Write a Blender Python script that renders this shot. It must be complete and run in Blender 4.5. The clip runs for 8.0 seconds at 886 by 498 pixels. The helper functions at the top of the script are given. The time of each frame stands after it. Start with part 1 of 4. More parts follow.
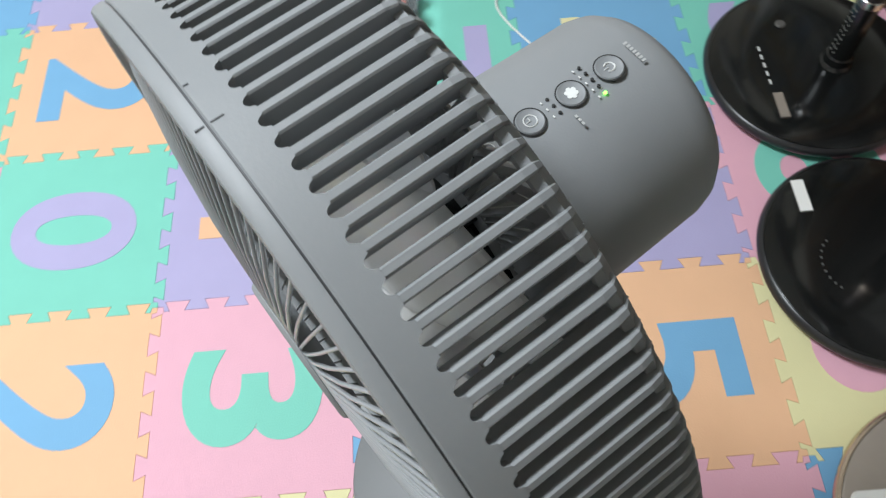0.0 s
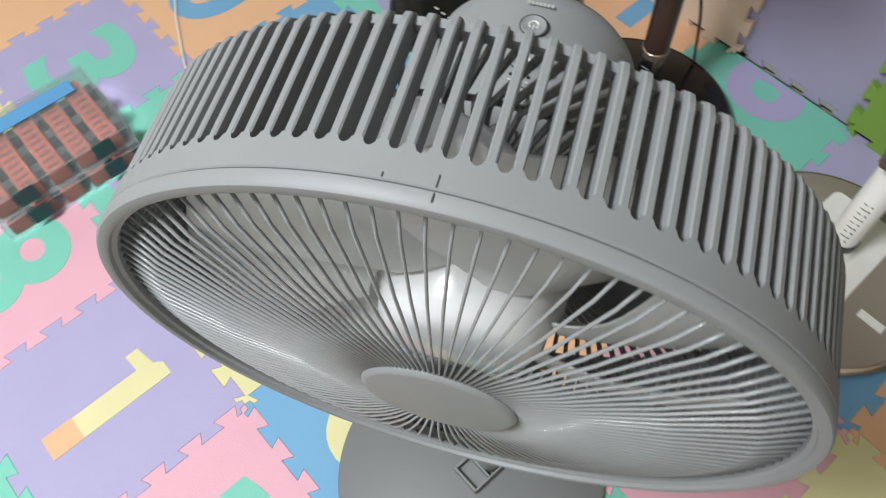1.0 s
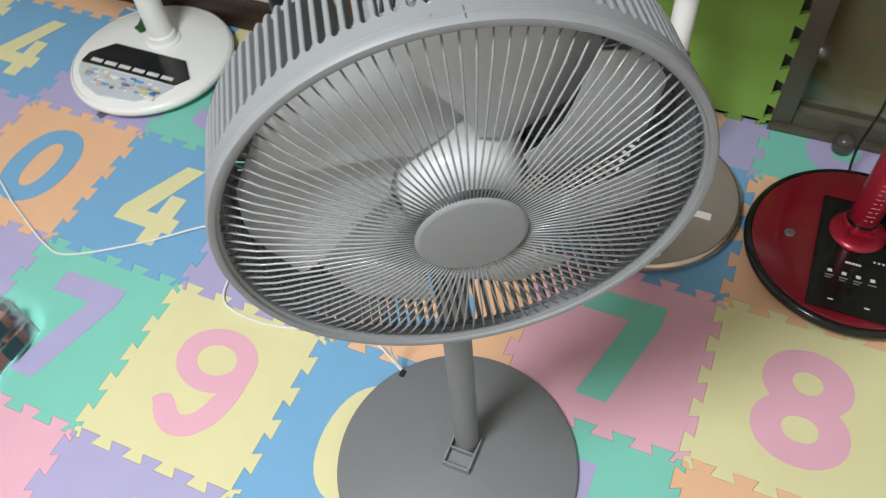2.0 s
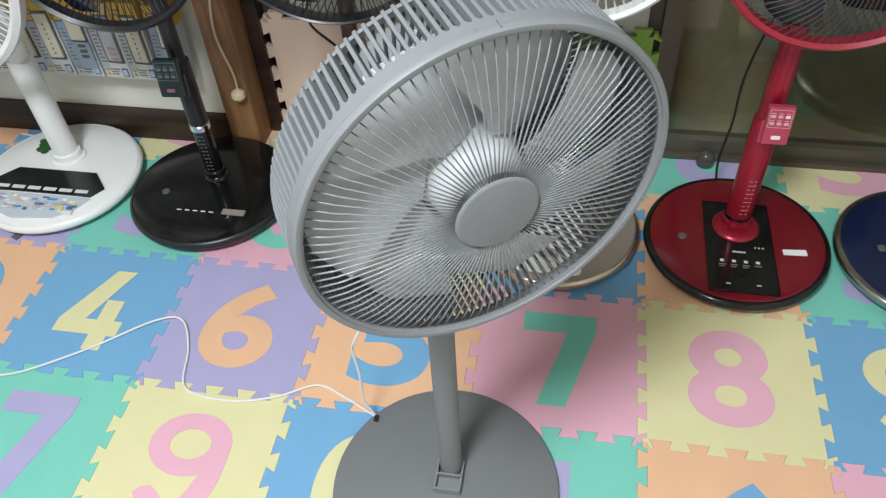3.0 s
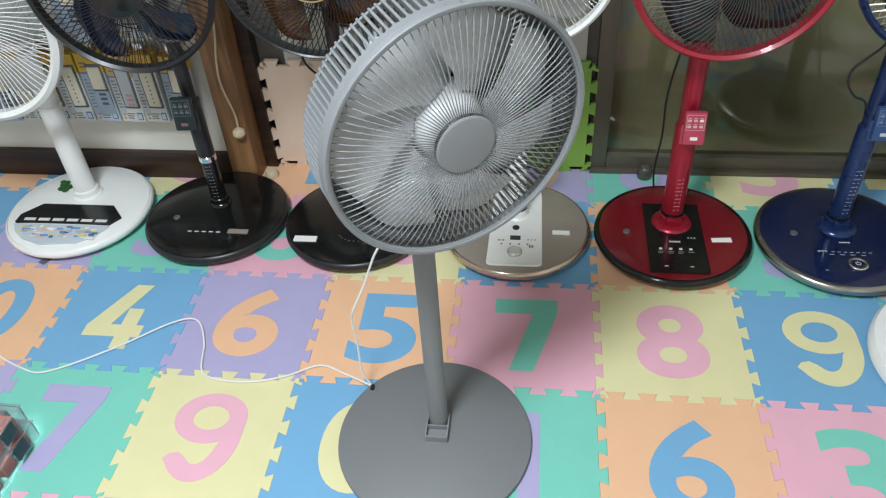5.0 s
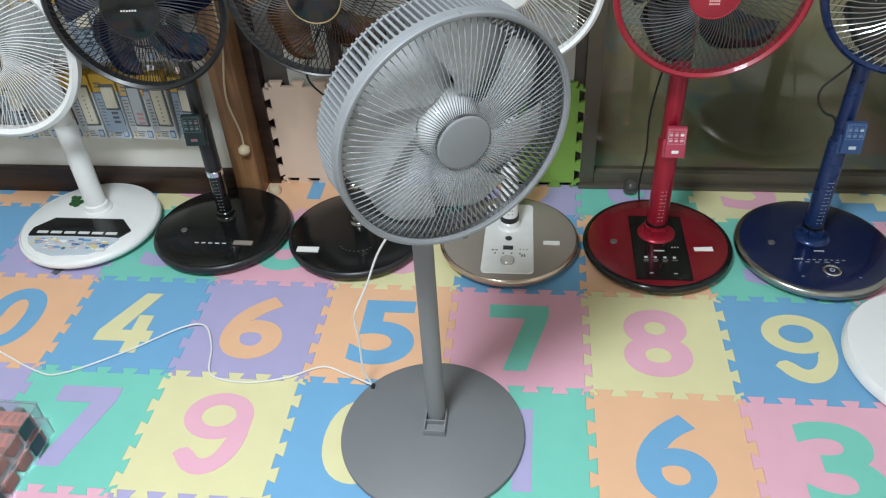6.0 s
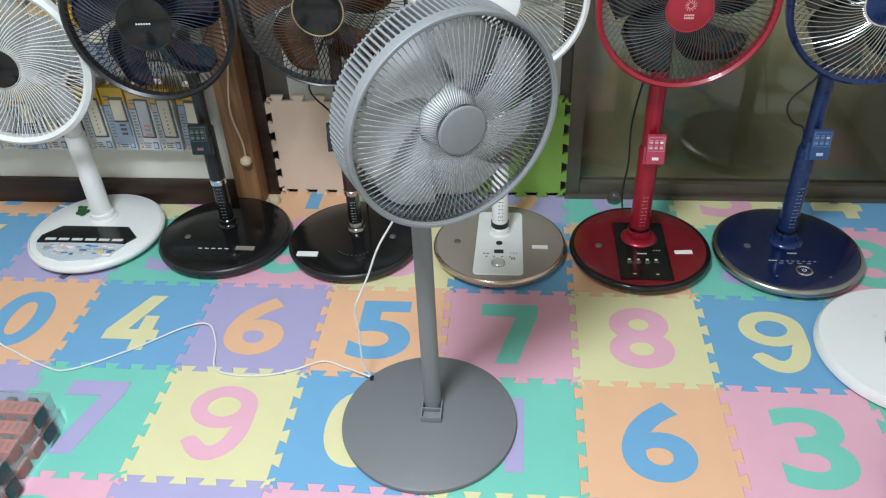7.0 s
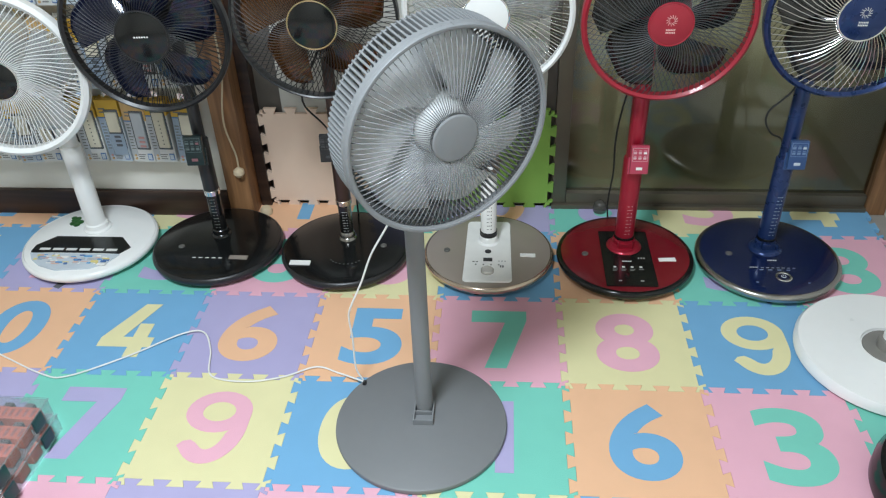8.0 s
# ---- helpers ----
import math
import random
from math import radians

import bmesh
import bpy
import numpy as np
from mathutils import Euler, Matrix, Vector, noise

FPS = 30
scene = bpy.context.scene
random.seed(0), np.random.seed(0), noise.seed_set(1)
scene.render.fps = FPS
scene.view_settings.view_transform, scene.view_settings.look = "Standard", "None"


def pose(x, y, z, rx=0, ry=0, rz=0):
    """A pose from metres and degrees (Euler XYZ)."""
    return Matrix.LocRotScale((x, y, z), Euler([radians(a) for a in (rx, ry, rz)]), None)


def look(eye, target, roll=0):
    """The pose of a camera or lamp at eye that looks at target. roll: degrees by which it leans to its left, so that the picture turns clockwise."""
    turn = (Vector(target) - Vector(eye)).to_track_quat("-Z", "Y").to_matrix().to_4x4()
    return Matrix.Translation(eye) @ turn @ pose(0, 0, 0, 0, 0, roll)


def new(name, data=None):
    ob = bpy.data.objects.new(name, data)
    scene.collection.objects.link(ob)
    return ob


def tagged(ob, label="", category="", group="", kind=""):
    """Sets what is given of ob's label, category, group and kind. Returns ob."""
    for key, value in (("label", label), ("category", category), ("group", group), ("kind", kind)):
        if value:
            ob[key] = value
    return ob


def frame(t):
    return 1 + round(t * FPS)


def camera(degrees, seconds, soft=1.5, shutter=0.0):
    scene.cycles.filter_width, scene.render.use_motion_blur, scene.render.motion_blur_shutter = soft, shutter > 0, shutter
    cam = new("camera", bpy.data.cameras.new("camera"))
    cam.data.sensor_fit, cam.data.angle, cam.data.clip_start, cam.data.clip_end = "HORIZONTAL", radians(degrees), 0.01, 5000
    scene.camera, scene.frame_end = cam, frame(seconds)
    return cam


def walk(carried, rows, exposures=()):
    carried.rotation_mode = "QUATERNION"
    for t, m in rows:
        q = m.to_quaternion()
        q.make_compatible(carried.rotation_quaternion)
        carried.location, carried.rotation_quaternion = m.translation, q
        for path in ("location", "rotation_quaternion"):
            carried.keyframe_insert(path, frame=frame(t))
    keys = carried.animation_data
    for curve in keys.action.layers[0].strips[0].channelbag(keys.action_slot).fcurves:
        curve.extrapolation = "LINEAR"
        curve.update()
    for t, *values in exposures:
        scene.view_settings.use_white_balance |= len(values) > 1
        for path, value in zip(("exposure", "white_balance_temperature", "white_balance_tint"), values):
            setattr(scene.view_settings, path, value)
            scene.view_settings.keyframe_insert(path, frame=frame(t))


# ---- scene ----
cam = camera(59.0, 8.0, soft=1.2, shutter=0.3)
PATH = [
    (0, (0.8207, 0.1374, 1.0661), (0.1043, 0.1379, -0.2518), -4.82),
    (0.2, (0.8173, 0.1162, 1.0732), (0.1049, 0.2026, -0.2440), -4.04),
    (0.4, (0.8015, 0.0837, 1.0742), (0.1062, 0.2766, -0.2408), -3.31),
    (0.6, (0.7851, 0.0540, 1.0759), (0.1308, 0.3664, -0.2371), -2.15),
    (0.8, (0.7804, 0.0190, 1.0798), (0.1598, 0.4122, -0.2279), -3.04),
    (1, (0.7821, -0.0015, 1.0833), (0.2040, 0.4593, -0.2219), -3.69),
    (1.2, (0.7901, -0.0252, 1.0840), (0.2519, 0.5097, -0.2099), -4.00),
    (1.4, (0.8147, -0.0779, 1.0980), (0.3139, 0.5771, -0.1551), -5.09),
    (1.5, (0.8266, -0.1123, 1.1112), (0.3367, 0.5781, -0.1271), -5.99),
    (1.7, (0.8282, -0.1598, 1.1194), (0.3607, 0.5691, -0.1054), -6.53),
    (2.8, (0.7367, -0.3595, 1.1764), (0.4888, 0.6232, 0.0706), -4.10),
    (3, (0.7352, -0.3869, 1.1754), (0.5174, 0.6162, 0.0815), -3.81),
    (3.5, (0.7401, -0.4578, 1.1880), (0.5588, 0.5723, 0.1128), -4.04),
    (4, (0.7641, -0.5687, 1.2060), (0.5873, 0.4957, 0.1639), -4.29),
    (4.5, (0.7655, -0.6338, 1.2165), (0.5883, 0.4611, 0.2066), -4.17),
    (6, (0.7685, -0.7819, 1.2460), (0.6057, 0.3749, 0.3052), -3.49),
    (6.5, (0.7614, -0.8571, 1.2423), (0.6115, 0.3300, 0.3377), -3.03),
    (7, (0.7606, -0.9055, 1.2445), (0.6230, 0.2943, 0.3547), -2.68),
    (7.5, (0.7589, -0.9332, 1.2526), (0.6374, 0.2750, 0.3720), -2.27),
    (8, (0.7527, -0.9534, 1.2562), (0.6423, 0.2660, 0.3897), -2.05),
]
walk(cam, [(t, look(eye, target, roll)) for t, eye, target, roll in PATH], exposures=[(0, -0.14, 6550, 11), (0.5, -0.16, 6550, 11), (1.0, -0.12, 6900, 12), (1.5, -0.14, 6900, 13), (3.0, -0.03, 6550, 11), (4.5, -0.04, 6450, 10), (6.0, -0.05, 6300, 10), (8.0, -0.04, 6250, 9)])

# ---------------------------------------------------------------- light
world = bpy.data.worlds.new("world")
scene.world = world
world.use_nodes = True
world.node_tree.nodes["Background"].inputs[0].default_value = (0.9, 0.95, 1.0, 1)
world.node_tree.nodes["Background"].inputs[1].default_value = 0.10

LAMP = (0.27, -0.80, 2.30)
lamp_data = bpy.data.lights.new("ceiling_lamp_light", "AREA")
lamp_data.shape, lamp_data.size = "DISK", 0.55
lamp_data.energy, lamp_data.color = 67.0, (0.90, 1.0, 1.075)
lamp_light = new("ceiling_lamp_light", lamp_data)
lamp_light.matrix_world = look(LAMP, (LAMP[0], LAMP[1], 0))


# ---------------------------------------------------------------- materials
def mat(name, color, rough=0.5, metal=0.0, vary=0.06, scale=40.0, bump=0.0, bump_scale=300.0, spec=0.5,
        trans=0.0, coat=0.0, stain=0.0, ior=1.45, emit=0.0, alpha=1.0):
    """Principled surface with variation at two scales and fine relief."""
    m = bpy.data.materials.new(name)
    m.use_nodes = True
    nt = m.node_tree
    b = nt.nodes["Principled BSDF"]
    b.inputs["Roughness"].default_value = rough
    b.inputs["Metallic"].default_value = metal
    b.inputs["Specular IOR Level"].default_value = spec
    b.inputs["Transmission Weight"].default_value = trans
    b.inputs["Coat Weight"].default_value = coat
    b.inputs["Coat Roughness"].default_value = 0.05
    b.inputs["IOR"].default_value = ior
    b.inputs["Alpha"].default_value = alpha
    tc = nt.nodes.new("ShaderNodeTexCoord")
    n1 = nt.nodes.new("ShaderNodeTexNoise")
    n1.inputs["Scale"].default_value = scale
    n1.inputs["Detail"].default_value = 6
    n2 = nt.nodes.new("ShaderNodeTexNoise")
    n2.inputs["Scale"].default_value = scale * 0.12
    n2.inputs["Detail"].default_value = 3
    nt.links.new(tc.outputs["Object"], n1.inputs["Vector"])
    nt.links.new(tc.outputs["Object"], n2.inputs["Vector"])
    add = nt.nodes.new("ShaderNodeMath")
    add.operation = "ADD"
    nt.links.new(n1.outputs["Fac"], add.inputs[0])
    nt.links.new(n2.outputs["Fac"], add.inputs[1])
    info = nt.nodes.new("ShaderNodeObjectInfo")
    addr = nt.nodes.new("ShaderNodeMath")
    addr.operation = "MULTIPLY_ADD"
    nt.links.new(info.outputs["Random"], addr.inputs[0])
    addr.inputs[1].default_value = 0.35
    nt.links.new(add.outputs[0], addr.inputs[2])
    mr = nt.nodes.new("ShaderNodeMapRange")
    mr.inputs["From Min"].default_value, mr.inputs["From Max"].default_value = 0.7, 1.7
    mr.inputs["To Min"].default_value, mr.inputs["To Max"].default_value = 1 - vary, 1 + vary
    nt.links.new(addr.outputs[0], mr.inputs["Value"])
    mul = nt.nodes.new("ShaderNodeVectorMath")
    mul.operation = "SCALE"
    mul.inputs[0].default_value = color
    nt.links.new(mr.outputs[0], mul.inputs["Scale"])
    nt.links.new(mul.outputs[0], b.inputs["Base Color"])
    rr = nt.nodes.new("ShaderNodeMapRange")
    rr.inputs["To Min"].default_value, rr.inputs["To Max"].default_value = max(rough - min(0.08, rough * 0.2), 0.01), min(rough + min(0.08, rough * 0.2), 1)
    nt.links.new(n1.outputs["Fac"], rr.inputs["Value"])
    nt.links.new(rr.outputs[0], b.inputs["Roughness"])
    if bump:
        n3 = nt.nodes.new("ShaderNodeTexNoise")
        n3.inputs["Scale"].default_value = bump_scale
        n3.inputs["Detail"].default_value = 3
        nt.links.new(tc.outputs["Object"], n3.inputs["Vector"])
        bp = nt.nodes.new("ShaderNodeBump")
        bp.inputs["Strength"].default_value = bump
        bp.inputs["Distance"].default_value = 0.001
        nt.links.new(n3.outputs["Fac"], bp.inputs["Height"])
        nt.links.new(bp.outputs[0], b.inputs["Normal"])
    if emit:
        b.inputs["Emission Color"].default_value = (*color, 1)
        b.inputs["Emission Strength"].default_value = emit
    return m


def wood(name, dark, light, scale=6.0, rough=0.45, axis="Z"):
    m = bpy.data.materials.new(name)
    m.use_nodes = True
    nt = m.node_tree
    b = nt.nodes["Principled BSDF"]
    b.inputs["Roughness"].default_value = rough
    tc = nt.nodes.new("ShaderNodeTexCoord")
    mp = nt.nodes.new("ShaderNodeMapping")
    mp.inputs["Scale"].default_value = (scale * 8, scale * 8, scale * 0.5) if axis == "Z" else (scale * 0.5, scale * 8, scale * 8)
    no = nt.nodes.new("ShaderNodeTexNoise")
    no.inputs["Scale"].default_value = 1.0
    no.inputs["Detail"].default_value = 8
    no.inputs["Distortion"].default_value = 0.6
    ramp = nt.nodes.new("ShaderNodeValToRGB")
    ramp.color_ramp.elements[0].position, ramp.color_ramp.elements[1].position = 0.3, 0.7
    ramp.color_ramp.elements[0].color, ramp.color_ramp.elements[1].color = (*dark, 1), (*light, 1)
    bp = nt.nodes.new("ShaderNodeBump")
    bp.inputs["Strength"].default_value = 0.25
    bp.inputs["Distance"].default_value = 0.001
    nt.links.new(tc.outputs["Object"], mp.inputs["Vector"])
    nt.links.new(mp.outputs[0], no.inputs["Vector"])
    nt.links.new(no.outputs["Fac"], ramp.inputs["Fac"])
    nt.links.new(ramp.outputs[0], b.inputs["Base Color"])
    nt.links.new(no.outputs["Fac"], bp.inputs["Height"])
    nt.links.new(bp.outputs[0], b.inputs["Normal"])
    return m


def foam(name, color):
    return mat(name, color, rough=0.62, vary=0.05, scale=14, bump=0.35, bump_scale=420, spec=0.35)


FOAM = {
    "pink": foam("foam_pink", (0.72, 0.39, 0.475)),
    "yellow": foam("foam_yellow", (0.69, 0.64, 0.36)),
    "blue": foam("foam_blue", (0.165, 0.37, 0.58)),
    "green": foam("foam_green", (0.185, 0.54, 0.435)),
    "orange": foam("foam_orange", (0.76, 0.45, 0.27)),
    "purple": foam("foam_purple", (0.395, 0.36, 0.56)),
    "beige": foam("foam_beige", (0.67, 0.51, 0.40)),
    "lilac": foam("foam_lilac", (0.36, 0.33, 0.48)),
    "lime": foam("foam_lime", (0.20, 0.35, 0.065)),
}
M_GREY = mat("grey_plastic", (0.205, 0.212, 0.218), rough=0.52, vary=0.03, scale=60, bump=0.06, bump_scale=900)
M_GREYBASE = mat("grey_metal_base", (0.175, 0.18, 0.185), rough=0.5, vary=0.03, scale=60, bump=0.12, bump_scale=1200)
M_SEAM = mat("dark_seam", (0.012, 0.012, 0.012), rough=0.6)
M_DARKGREY = mat("dark_grey_plastic", (0.05, 0.052, 0.055), rough=0.45)
M_BLADE = mat("translucent_blade", (0.88, 0.895, 0.91), rough=0.32, vary=0.02, trans=0.52, ior=1.25, coat=0.25)
M_WHITEPL = mat("white_plastic", (0.80, 0.80, 0.78), rough=0.3, vary=0.02, coat=0.2)
M_LED = mat("green_led", (0.25, 1.0, 0.1), rough=0.4, emit=3.5)
M_DARKCHROME = mat("dark_chrome", (0.32, 0.31, 0.29), rough=0.22, metal=1.0)
M_DIAL = mat("dial_grey", (0.13, 0.125, 0.115), rough=0.4, metal=0.3)
M_SOFTPRINT = mat("soft_print", (0.38, 0.38, 0.37), rough=0.5)
M_PRINT = mat("light_print", (0.66, 0.66, 0.64), rough=0.5)
M_BLACKGLOSS = mat("black_gloss_plastic", (0.006, 0.0065, 0.0065), rough=0.17, vary=0.2, coat=0.15)
M_BLACK = mat("black_plastic", (0.016, 0.016, 0.017), rough=0.35)
M_CHROME = mat("chrome", (0.75, 0.74, 0.72), rough=0.12, metal=1.0, vary=0.02)
M_CHAMP = mat("champagne_metal", (0.31, 0.265, 0.225), rough=0.42, metal=0.2, vary=0.03)
M_CHAMPRIM = mat("champagne_rim", (0.55, 0.45, 0.36), rough=0.2, metal=0.9)
M_RED = mat("red_gloss", (0.16, 0.004, 0.012), rough=0.18, vary=0.08, coat=0.6)
M_REDPOLE = mat("red_metallic", (0.32, 0.010, 0.028), rough=0.3, metal=0.45, coat=0.3)
M_REDHUB = mat("red_hub", (0.32, 0.015, 0.030), rough=0.42, coat=0.15)
M_BLUE = mat("blue_gloss", (0.004, 0.010, 0.048), rough=0.18, vary=0.1, coat=0.6)
M_BLUEPOLE = mat("blue_metallic", (0.011, 0.031, 0.115), rough=0.28, metal=0.4, coat=0.4)
M_BROWNPOLE = mat("brown_metallic", (0.055, 0.03, 0.024), rough=0.3, metal=0.3)
M_SMOKE = mat("smoky_blade", (0.06, 0.058, 0.056), rough=0.07, trans=0.7, ior=1.3, coat=0.6)
M_AMBER = mat("amber_blade", (0.15, 0.055, 0.012), rough=0.12, trans=0.6, coat=0.5)
M_NAVYBLADE = mat("navy_blade", (0.012, 0.016, 0.046), rough=0.12, trans=0.45, coat=0.4)
M_CLEARBLADE = mat("clear_blade", (0.7, 0.72, 0.72), rough=0.12, trans=0.75)
M_STICKER = mat("paper_sticker", (0.78, 0.77, 0.74), rough=0.7)
M_CABLE = mat("white_cable", (0.74, 0.73, 0.70), rough=0.45)
M_BLKCABLE = mat("black_cable", (0.012, 0.012, 0.012), rough=0.45)
M_IVORY = mat("ivory_cable", (0.55, 0.45, 0.30), rough=0.5)
M_CLEAR = mat("clear_case_plastic", (0.74, 0.78, 0.79), rough=0.10, vary=0.01, trans=0.94, ior=1.12)
M_CORAL = mat("coral_card", (0.36, 0.085, 0.052), rough=0.6, vary=0.1)
M_LATCH = mat("dark_green_latch", (0.012, 0.045, 0.05), rough=0.35)
M_LABELBLUE = mat("blue_label", (0.09, 0.30, 0.56), rough=0.5)
M_PLASTER = mat("plaster_wall", (0.74, 0.71, 0.64), rough=0.8, vary=0.05, scale=8, bump=0.3, bump_scale=120)
M_CEIL = mat("ceiling_paint", (0.75, 0.74, 0.70), rough=0.85)
M_DARKWOOD = wood("dark_brown_wood", (0.012, 0.006, 0.004), (0.045, 0.022, 0.014), axis="X")
M_POST = wood("brown_wood_post", (0.13, 0.060, 0.024), (0.33, 0.17, 0.075))
M_FRAME = mat("bronze_aluminium", (0.125, 0.110, 0.083), rough=0.42, metal=0.45)
M_HAZEBOARD = mat("olive_haze_board", (0.35, 0.32, 0.22), rough=0.8, vary=0.3, scale=5)
M_GLASS = mat("window_glass", (0.55, 0.55, 0.45), rough=0.055, vary=0.01, trans=1.0, ior=1.5)
M_FLOOR = mat("under_floor", (0.30, 0.28, 0.25), rough=0.7)
M_SHOJI = mat("dark_panel", (0.075, 0.064, 0.053), rough=0.55, vary=0.25, scale=12)
M_YELLOWCARD = mat("yellow_card", (0.62, 0.38, 0.045), rough=0.5)
M_BLUECARD = mat("blue_card", (0.06, 0.15, 0.36), rough=0.5)
M_PALECARD = mat("pale_card", (0.50, 0.55, 0.60), rough=0.5)
M_PALEBLUE = mat("pale_blue_card", (0.30, 0.37, 0.46), rough=0.5)
M_WINDOWTINT = mat("window_tint", (0.10, 0.11, 0.12), rough=0.15, coat=0.4)
M_CREAM = mat("cream_plastic", (0.66, 0.61, 0.48), rough=0.35)
M_DIM = mat("dim_grey_print", (0.17, 0.17, 0.16), rough=0.5)
M_PACKWHITE = mat("pack_white", (0.60, 0.60, 0.58), rough=0.4, coat=0.2)
M_GREYCARD = mat("pale_grey_card", (0.42, 0.44, 0.46), rough=0.45)
M_TANCARD = mat("tan_card", (0.52, 0.34, 0.14), rough=0.5)
M_ROSEPRINT = mat("rose_card_print", (0.50, 0.25, 0.24), rough=0.5)
M_REDDOT = mat("red_mark", (0.5, 0.03, 0.03), rough=0.5)


# ---------------------------------------------------------------- mesh tools
def mesh_ob(name, bm, material, parent=None, label="", smooth=True):
    bmesh.ops.recalc_face_normals(bm, faces=bm.faces)
    me = bpy.data.meshes.new(name)
    bm.to_mesh(me)
    bm.free()
    if smooth:
        me.polygons.foreach_set("use_smooth", [True] * len(me.polygons))
        me.set_sharp_from_angle(angle=radians(38))
    if material:
        me.materials.append(material)
    ob = new(name, me)
    if parent:
        ob.parent = parent
    if label:
        ob["label"] = label
    return ob


part = mesh_ob


def thing(name, m, label, category, group="", kind=""):
    e = new(name)
    e.empty_display_size = 0.05
    e.matrix_world = m
    return tagged(e, label, category, group, kind)


def add_box(bm, x0, y0, z0, x1, y1, z1, bevel=0.0, m=None):
    r = bmesh.ops.create_cube(bm, size=1.0)
    vs = r["verts"]
    t = Matrix.Translation(((x0 + x1) / 2, (y0 + y1) / 2, (z0 + z1) / 2)) @ Matrix.Diagonal((x1 - x0, y1 - y0, z1 - z0, 1))
    bmesh.ops.transform(bm, matrix=t, verts=vs)
    if bevel:
        es = list({e for v in vs for e in v.link_edges})
        r = bmesh.ops.bevel(bm, geom=es, offset=bevel, segments=2, affect="EDGES", profile=0.7)
        vs = list({v for v in r["verts"]} | {v for v in vs if v.is_valid})
    if m is not None:
        vv = [v for v in bm.verts if v.is_valid] if len(bm.verts) == len(vs) else vs
        bmesh.ops.transform(bm, matrix=m, verts=vv)
    return bm


def box(x0, y0, z0, x1, y1, z1, bevel=0.0):
    return add_box(bmesh.new(), x0, y0, z0, x1, y1, z1, bevel)


def lathe(profile, n=64, bm=None, sx=1.0, sy=1.0):
    """Turn a list of (radius, height) about z; a radius of 0 closes it."""
    bm = bm or bmesh.new()
    rings = []
    for r, z in profile:
        if r < 1e-6:
            rings.append([bm.verts.new((0, 0, z))])
        else:
            rings.append([bm.verts.new((r * sx * math.cos(2 * math.pi * k / n), r * sy * math.sin(2 * math.pi * k / n), z)) for k in range(n)])
    for a, b in zip(rings, rings[1:]):
        for k in range(n):
            l = (k + 1) % n
            if len(a) == 1 and len(b) == 1:
                continue
            if len(a) == 1:
                bm.faces.new((a[0], b[k], b[l]))
            elif len(b) == 1:
                bm.faces.new((a[k], a[l], b[0]))
            else:
                bm.faces.new((a[k], a[l], b[l], b[k]))
    return bm


def ring_profile(r, z, tube, steps=8):
    return [(r + tube * math.cos(a), z + tube * math.sin(a)) for a in [2 * math.pi * i / steps for i in range(steps + 1)]]


def add_ring(bm, r, z, tube, n=72, steps=6):
    return lathe(ring_profile(r, z, tube, steps), n, bm)


def tube(bm, pts, r, n=5, flat=1.0, cap=True):
    """A rod along points; flat squeezes its section."""
    pts = [Vector(p) for p in pts]
    rings = []
    up0 = None
    for i, p in enumerate(pts):
        d = (pts[min(i + 1, len(pts) - 1)] - pts[max(i - 1, 0)]).normalized()
        if up0 is None:
            up0 = Vector((0, 0, 1)) if abs(d.z) < 0.9 else Vector((1, 0, 0))
        s = d.cross(up0).normalized()
        u = s.cross(d).normalized()
        up0 = u
        rr = r[i] if isinstance(r, (list, tuple)) else r
        rings.append([bm.verts.new(p + rr * (math.cos(2 * math.pi * k / n) * s + flat * math.sin(2 * math.pi * k / n) * u)) for k in range(n)])
    for a, b in zip(rings, rings[1:]):
        for k in range(n):
            l = (k + 1) % n
            bm.faces.new((a[k], a[l], b[l], b[k]))
    if cap:
        bm.faces.new(rings[0][::-1])
        bm.faces.new(rings[-1])
    return bm


def smooth_path(pts, steps=6):
    """Catmull-Rom through the points."""
    p = [Vector(q) for q in pts]
    p = [2 * p[0] - p[1]] + p + [2 * p[-1] - p[-2]]
    out = []
    for i in range(1, len(p) - 2):
        for k in range(steps):
            t = k / steps
            a, b, c, d = p[i - 1], p[i], p[i + 1], p[i + 2]
            out.append(0.5 * (2 * b + (c - a) * t + (2 * a - 5 * b + 4 * c - d) * t * t + (3 * b - a - 3 * c + d) * t ** 3))
    out.append(p[-2])
    return out


def text_mesh(name, body, size, material, parent, m, extrude=0.0004, offset=0.0, shear=0.0, label=""):
    cu = bpy.data.curves.new(name, "FONT")
    cu.body, cu.size, cu.extrude, cu.offset, cu.shear = body, size, extrude, offset, shear
    cu.align_x, cu.align_y = "CENTER", "CENTER"
    cu.resolution_u = 6
    tmp = new("text_source", cu)
    me = bpy.data.meshes.new_from_object(tmp.evaluated_get(bpy.context.evaluated_depsgraph_get()))
    bpy.data.objects.remove(tmp)
    bpy.data.curves.remove(cu)
    me.materials.clear()
    me.materials.append(material)
    ob = new(name, me)
    ob.parent = parent
    ob.matrix_local = m
    if label:
        ob["label"] = label
    return ob


